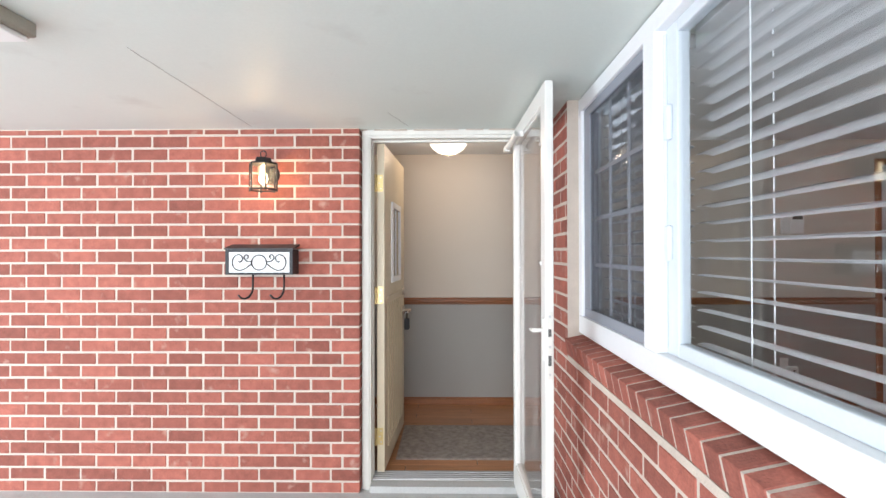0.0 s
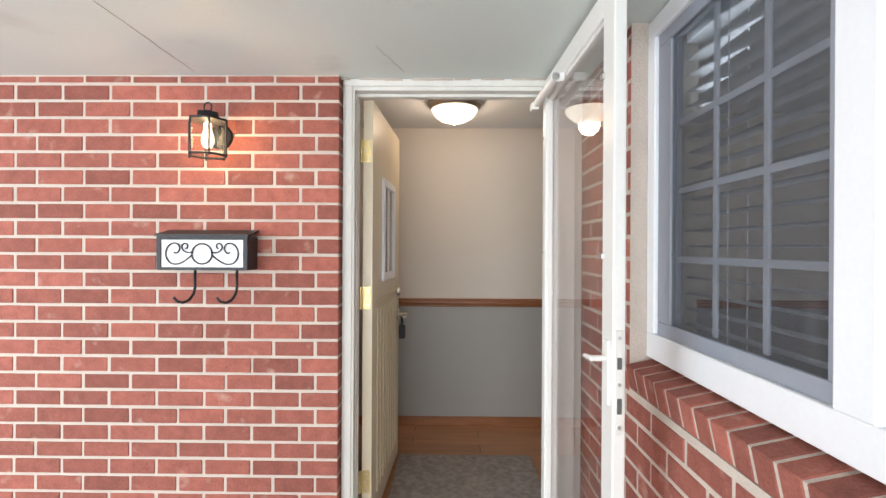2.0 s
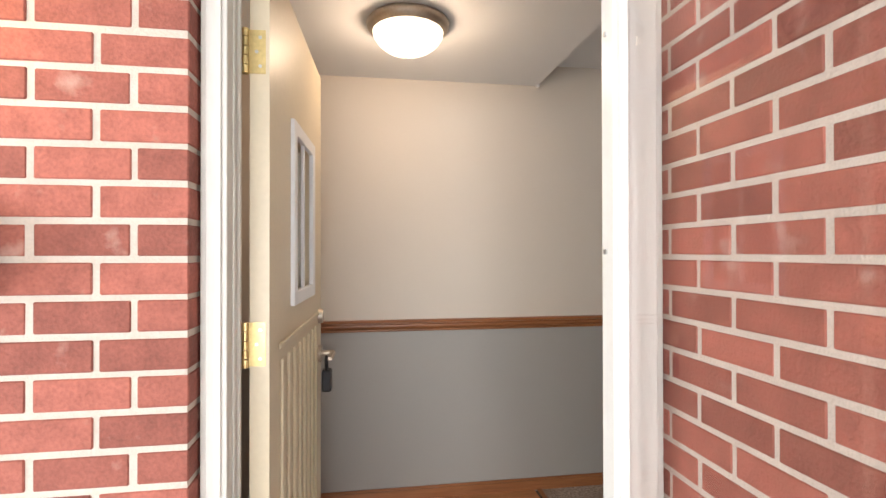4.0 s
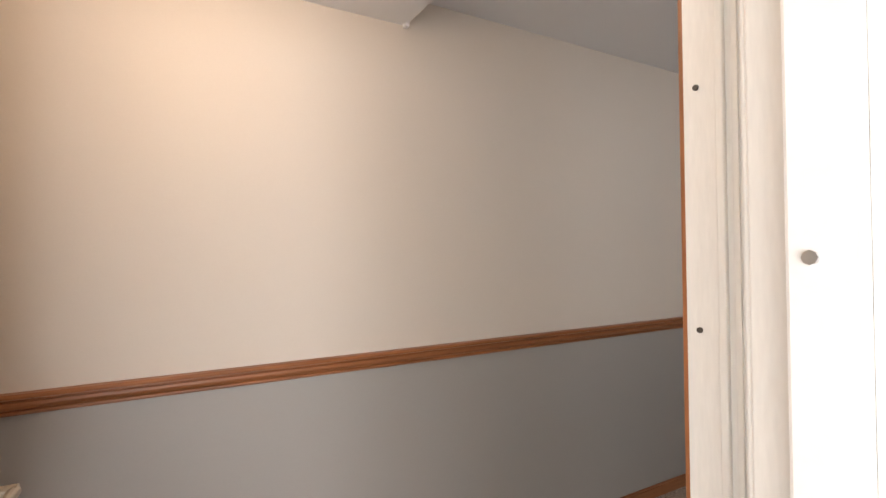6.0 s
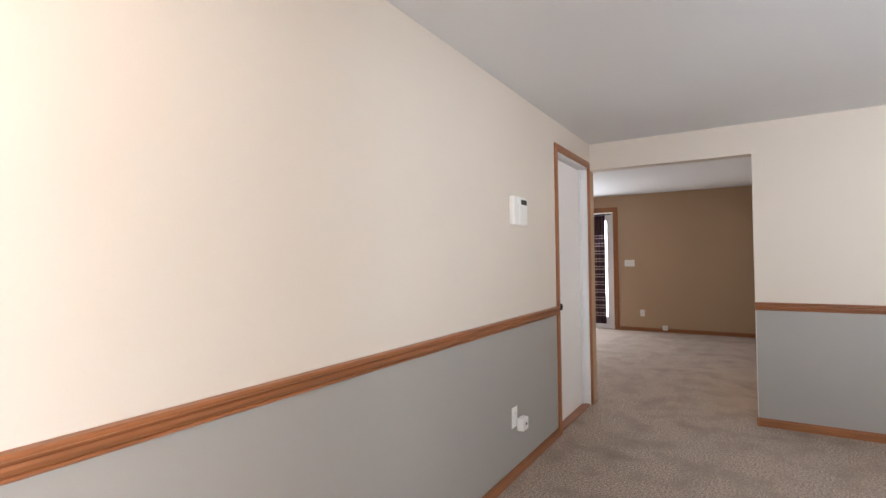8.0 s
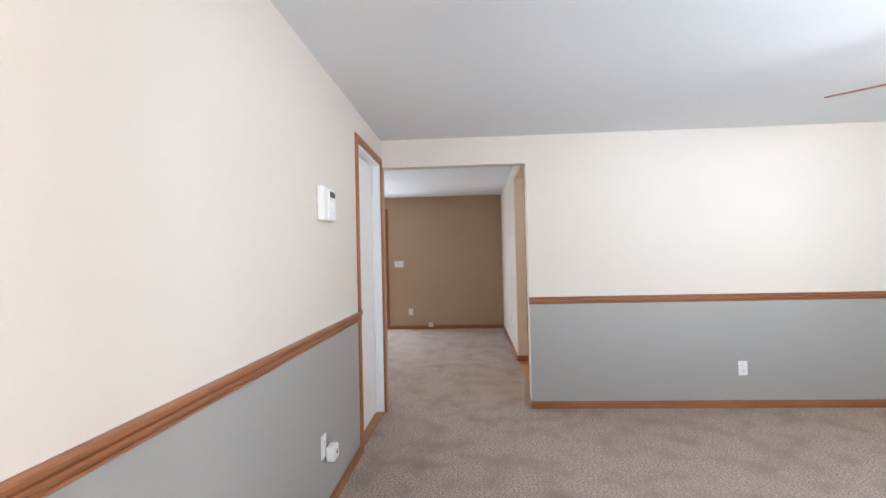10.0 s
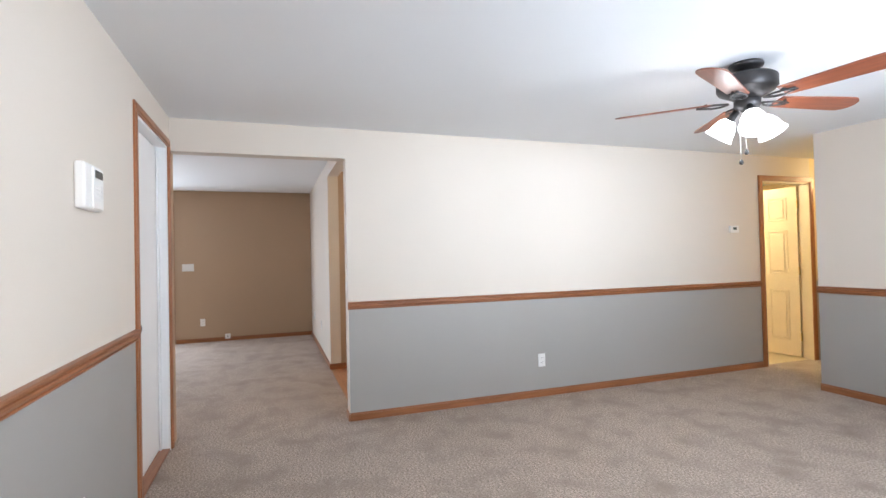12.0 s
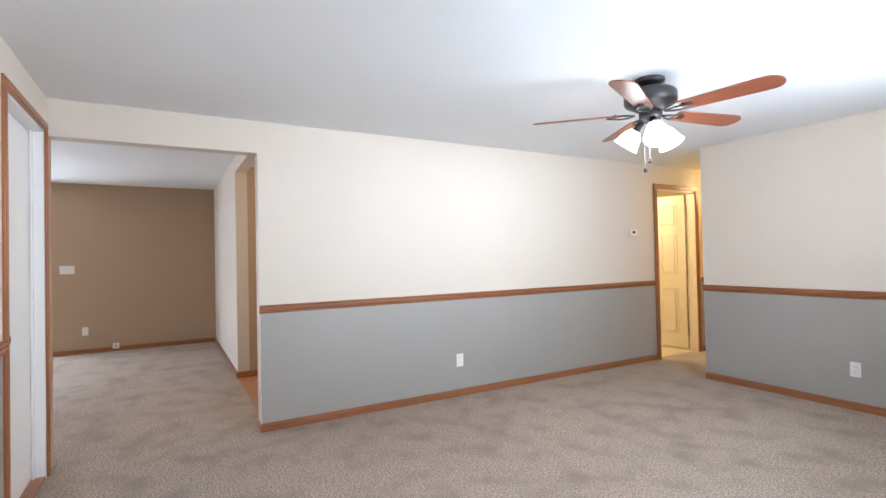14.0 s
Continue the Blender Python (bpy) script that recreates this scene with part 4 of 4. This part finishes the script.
pd = thing("patio_door", "white glazed patio door in bright daylight", "door", kind="structure")
for y0, y1 in ((2.425, 3.355), (3.355, 4.285)):
    bm = bmesh.new()
    for b in ((y0, y0 + 0.12, 0.0, 2.12), (y1 - 0.12, y1, 0.0, 2.12), (y0 + 0.12, y1 - 0.12, 0.0, 0.22), (y0 + 0.12, y1 - 0.12, 1.98, 2.12)):
        box(bm, 9.49, 9.535, *b, bevel=0.003)
    lf = part("leaf", bm, WHITE, pd)
    for k in range(1, 5):
        z = 0.22 + 1.76 * k / 5
        part("muntin", B(9.50, 9.525, y0 + 0.12, y1 - 0.12, z - 0.011, z + 0.011), WHITE, lf)
    for k in (1, 2):
        y = y0 + 0.12 + (y1 - y0 - 0.24) * k / 3
        part("muntin", B(9.501, 9.524, y - 0.011, y + 0.011, 0.22, 1.98), WHITE, lf)
    p = part("pane", B(9.51, 9.514, y0 + 0.11, y1 - 0.11, 0.21, 1.99), GLASS, lf)
    p.visible_shadow = False
solid("backdrop", B(12.0, 12.02, 0.0, 8.0, -0.3, 5.0), GLOW_O, "bright daylight beyond the patio door", "backdrop")
cu = thing("curtain", "dark plum curtain with pale plaid stripes", "curtain")
bands = [(0.10, 0.16, 0)]
z = 0.16
k = 0
while z < 2.06:
    hgt = (0.075, 0.018, 0.03, 0.018)[k % 4]
    bands.append((z, min(z + hgt, 2.09), (0, 1, 0, 1)[k % 4] if z < 1.72 else 0))
    z += hgt
    k += 1
bm = bmesh.new()
ys = [2.56 + 0.30 * i / 40 for i in range(41)]
wave = lambda i: 9.405 + 0.022 * math.sin(i / 40 * 2 * math.pi * 5.5)
levels = [bands[0][0]] + [q[1] for q in bands]
grid = [[bm.verts.new((wave(i), ys[i], z)) for i in range(41)] for z in levels]
for r, (z0, z1, mi) in enumerate(bands):
    for i in range(40):
        f = bm.faces.new((grid[r][i], grid[r][i + 1], grid[r + 1][i + 1], grid[r + 1][i]))
        f.material_index, f.smooth = mi, True
cloth = part("panel", bm, [PLUM, PLAID], cu)
cloth.modifiers.new("thickness", "SOLIDIFY").thickness = 0.003
bm = rod(bmesh.new(), (9.405, 2.46, 2.085), (9.405, 4.2, 2.085), 0.010)
part("rod", bm, BRONZE, cu)
for y in (2.47, 4.18):
    part("rod_bracket", B(9.40, 9.434, y - 0.006, y + 0.006, 2.075, 2.095), BRONZE, cu)

# ---- laminate planks of the entry ----
ent = tagged(new("laminate_floor"), "warm brown laminate plank floor of the entry", "floor", kind="structure")
plank = finish("plank", B(0, 1.0, 0, 0.123, 0, 0.012, bevel=0.0012), LAMINATE)
plank_s = finish("plank", B(0, 0.55, 0, 0.123, 0, 0.012, bevel=0.0012), LAMINATE)
for r in range(11):
    y = 0.208 + r * 0.124
    cuts = ((plank, -0.79), (plank_s, 0.215)) if r % 2 else ((plank_s, -0.79), (plank, -0.235))
    for me, x in cuts:
        ob = new("plank", me)
        ob.parent = ent
        ob.location = (x, y, -0.012)

# ---- brickwork ----
PITCH, COURSE, JOINT = 0.204, 0.0725, 0.0120
ZREF = 1.495


def brick_mesh(w, d, h):
    bm = B(-w / 2, w / 2, -d / 2, d / 2, -h / 2, h / 2)
    bmesh.ops.bevel(bm, geom=[e for e in bm.edges], offset=0.0025, segments=1, affect="EDGES")
    return finish("brick", bm, BRICK)


brick_cache = {}


def brick(parent, c, w, d, h, turn=0.0):
    key = (round(w, 3), round(d, 3), round(h, 3))
    if key not in brick_cache:
        brick_cache[key] = brick_mesh(*key)
    ob = new("brick", brick_cache[key])
    ob.parent = parent
    ob.location = c
    ob.rotation_euler = (random.uniform(-0.004, 0.004), random.uniform(-0.003, 0.003), turn + random.uniform(-0.004, 0.004))
    return ob


bw = walls("wall_brick_front", [(-4.6, BX0 - 0.003, 0.0022, 0.094, PZ, HP, 0)], [MORTAR], "red brick porch wall with pale mortar joints")
far = bmesh.new()
D = 0.088
first, count = math.floor((PZ - ZREF) / COURSE), 0
for r in range(first, 8):
    z0, z1 = ZREF + r * COURSE + JOINT / 2, ZREF + (r + 1) * COURSE - JOINT / 2
    z0, z1 = max(z0, PZ + 0.004), min(z1, HP - 0.006)
    if z1 - z0 < 0.012:
        continue
    x = BX0
    joints = [-0.566, -0.744] if r % 2 else [-0.632]
    while joints[-1] > -4.4:
        joints.append(joints[-1] - PITCH)
    edges = [BX0 - JOINT / 2 + JOINT / 2] + joints
    for i, (a, b) in enumerate(zip(edges, joints)):
        hi = a - (JOINT / 2 if i else 0) + random.uniform(-0.002, 0.002) * (i > 0)
        lo = b + JOINT / 2
        proud = random.uniform(-0.0015, 0.0015)
        if b > -2.62:
            count += 1
            brick(bw, ((lo + hi) / 2, D / 2 - 0.001 + proud, (z0 + z1) / 2 + random.uniform(-0.001, 0.001)), hi - lo, D, z1 - z0)
        else:
            box(far, lo, hi, proud, 0.06, z0, z1)
tagged(part("bricks", far, BRICK_FAR, bw), kind="stuff")

# window wall: full height beside the door, knee wall under the window
ww = walls("wall_brick_window", [(BX1 + 0.0022, 0.678, -0.478, 0.131, PZ, HP, 0), (BX1 + 0.0022, 0.678, -4.6, -0.478, PZ, 0.86, 0), (BX1 + 0.0022, 0.678, -4.6, -2.97, 0.86, HP, 0)], [MORTAR], "red brick wall round the porch window")
far = bmesh.new()
for r in range(first, 8):
    z0, z1 = ZREF + r * COURSE + JOINT / 2, ZREF + (r + 1) * COURSE - JOINT / 2
    z0, z1 = max(z0, PZ + 0.004), min(z1, HP - 0.006)
    if z1 - z0 < 0.012:
        continue
    y = 0.132
    end = -0.476 if z1 > 0.86 else -4.5
    step = 0.067 if r % 2 else 0.169
    while y > end + 0.03:
        y2 = max(y - step, end)
        lo, hi = y2 + (JOINT / 2 if y2 > end else 0), y - JOINT / 2
        if y2 > -2.3:
            brick(ww, (BX1 + D / 2 + random.uniform(-0.0015, 0.0015), (lo + hi) / 2, (z0 + z1) / 2), hi - lo, D, z1 - z0, math.pi / 2)
        else:
            box(far, BX1, BX1 + 0.06, lo, hi, z0, z1)
        y, step = y2, PITCH
tagged(part("bricks", far, BRICK_FAR, ww), kind="stuff")

# sloping sill of bricks on edge
sl = thing("window_sill", "sloping sill of red bricks laid on edge", "window sill", kind="structure")
bed = part("mortar_bed", B(-0.046, 0.046, -2.97, -0.481, -0.0365, 0.0365), MORTAR, sl)
bed.location, bed.rotation_euler = (0.626, 0, 0.909), (0, radians(-12), 0)
y = -0.481
while y > -2.95:
    b = brick(sl, (0.624, y - 0.033, 0.909), 0.094, 0.0605, 0.078)
    b.rotation_euler = (random.uniform(-0.01, 0.01), radians(-12), random.uniform(-0.01, 0.01))
    y -= COURSE
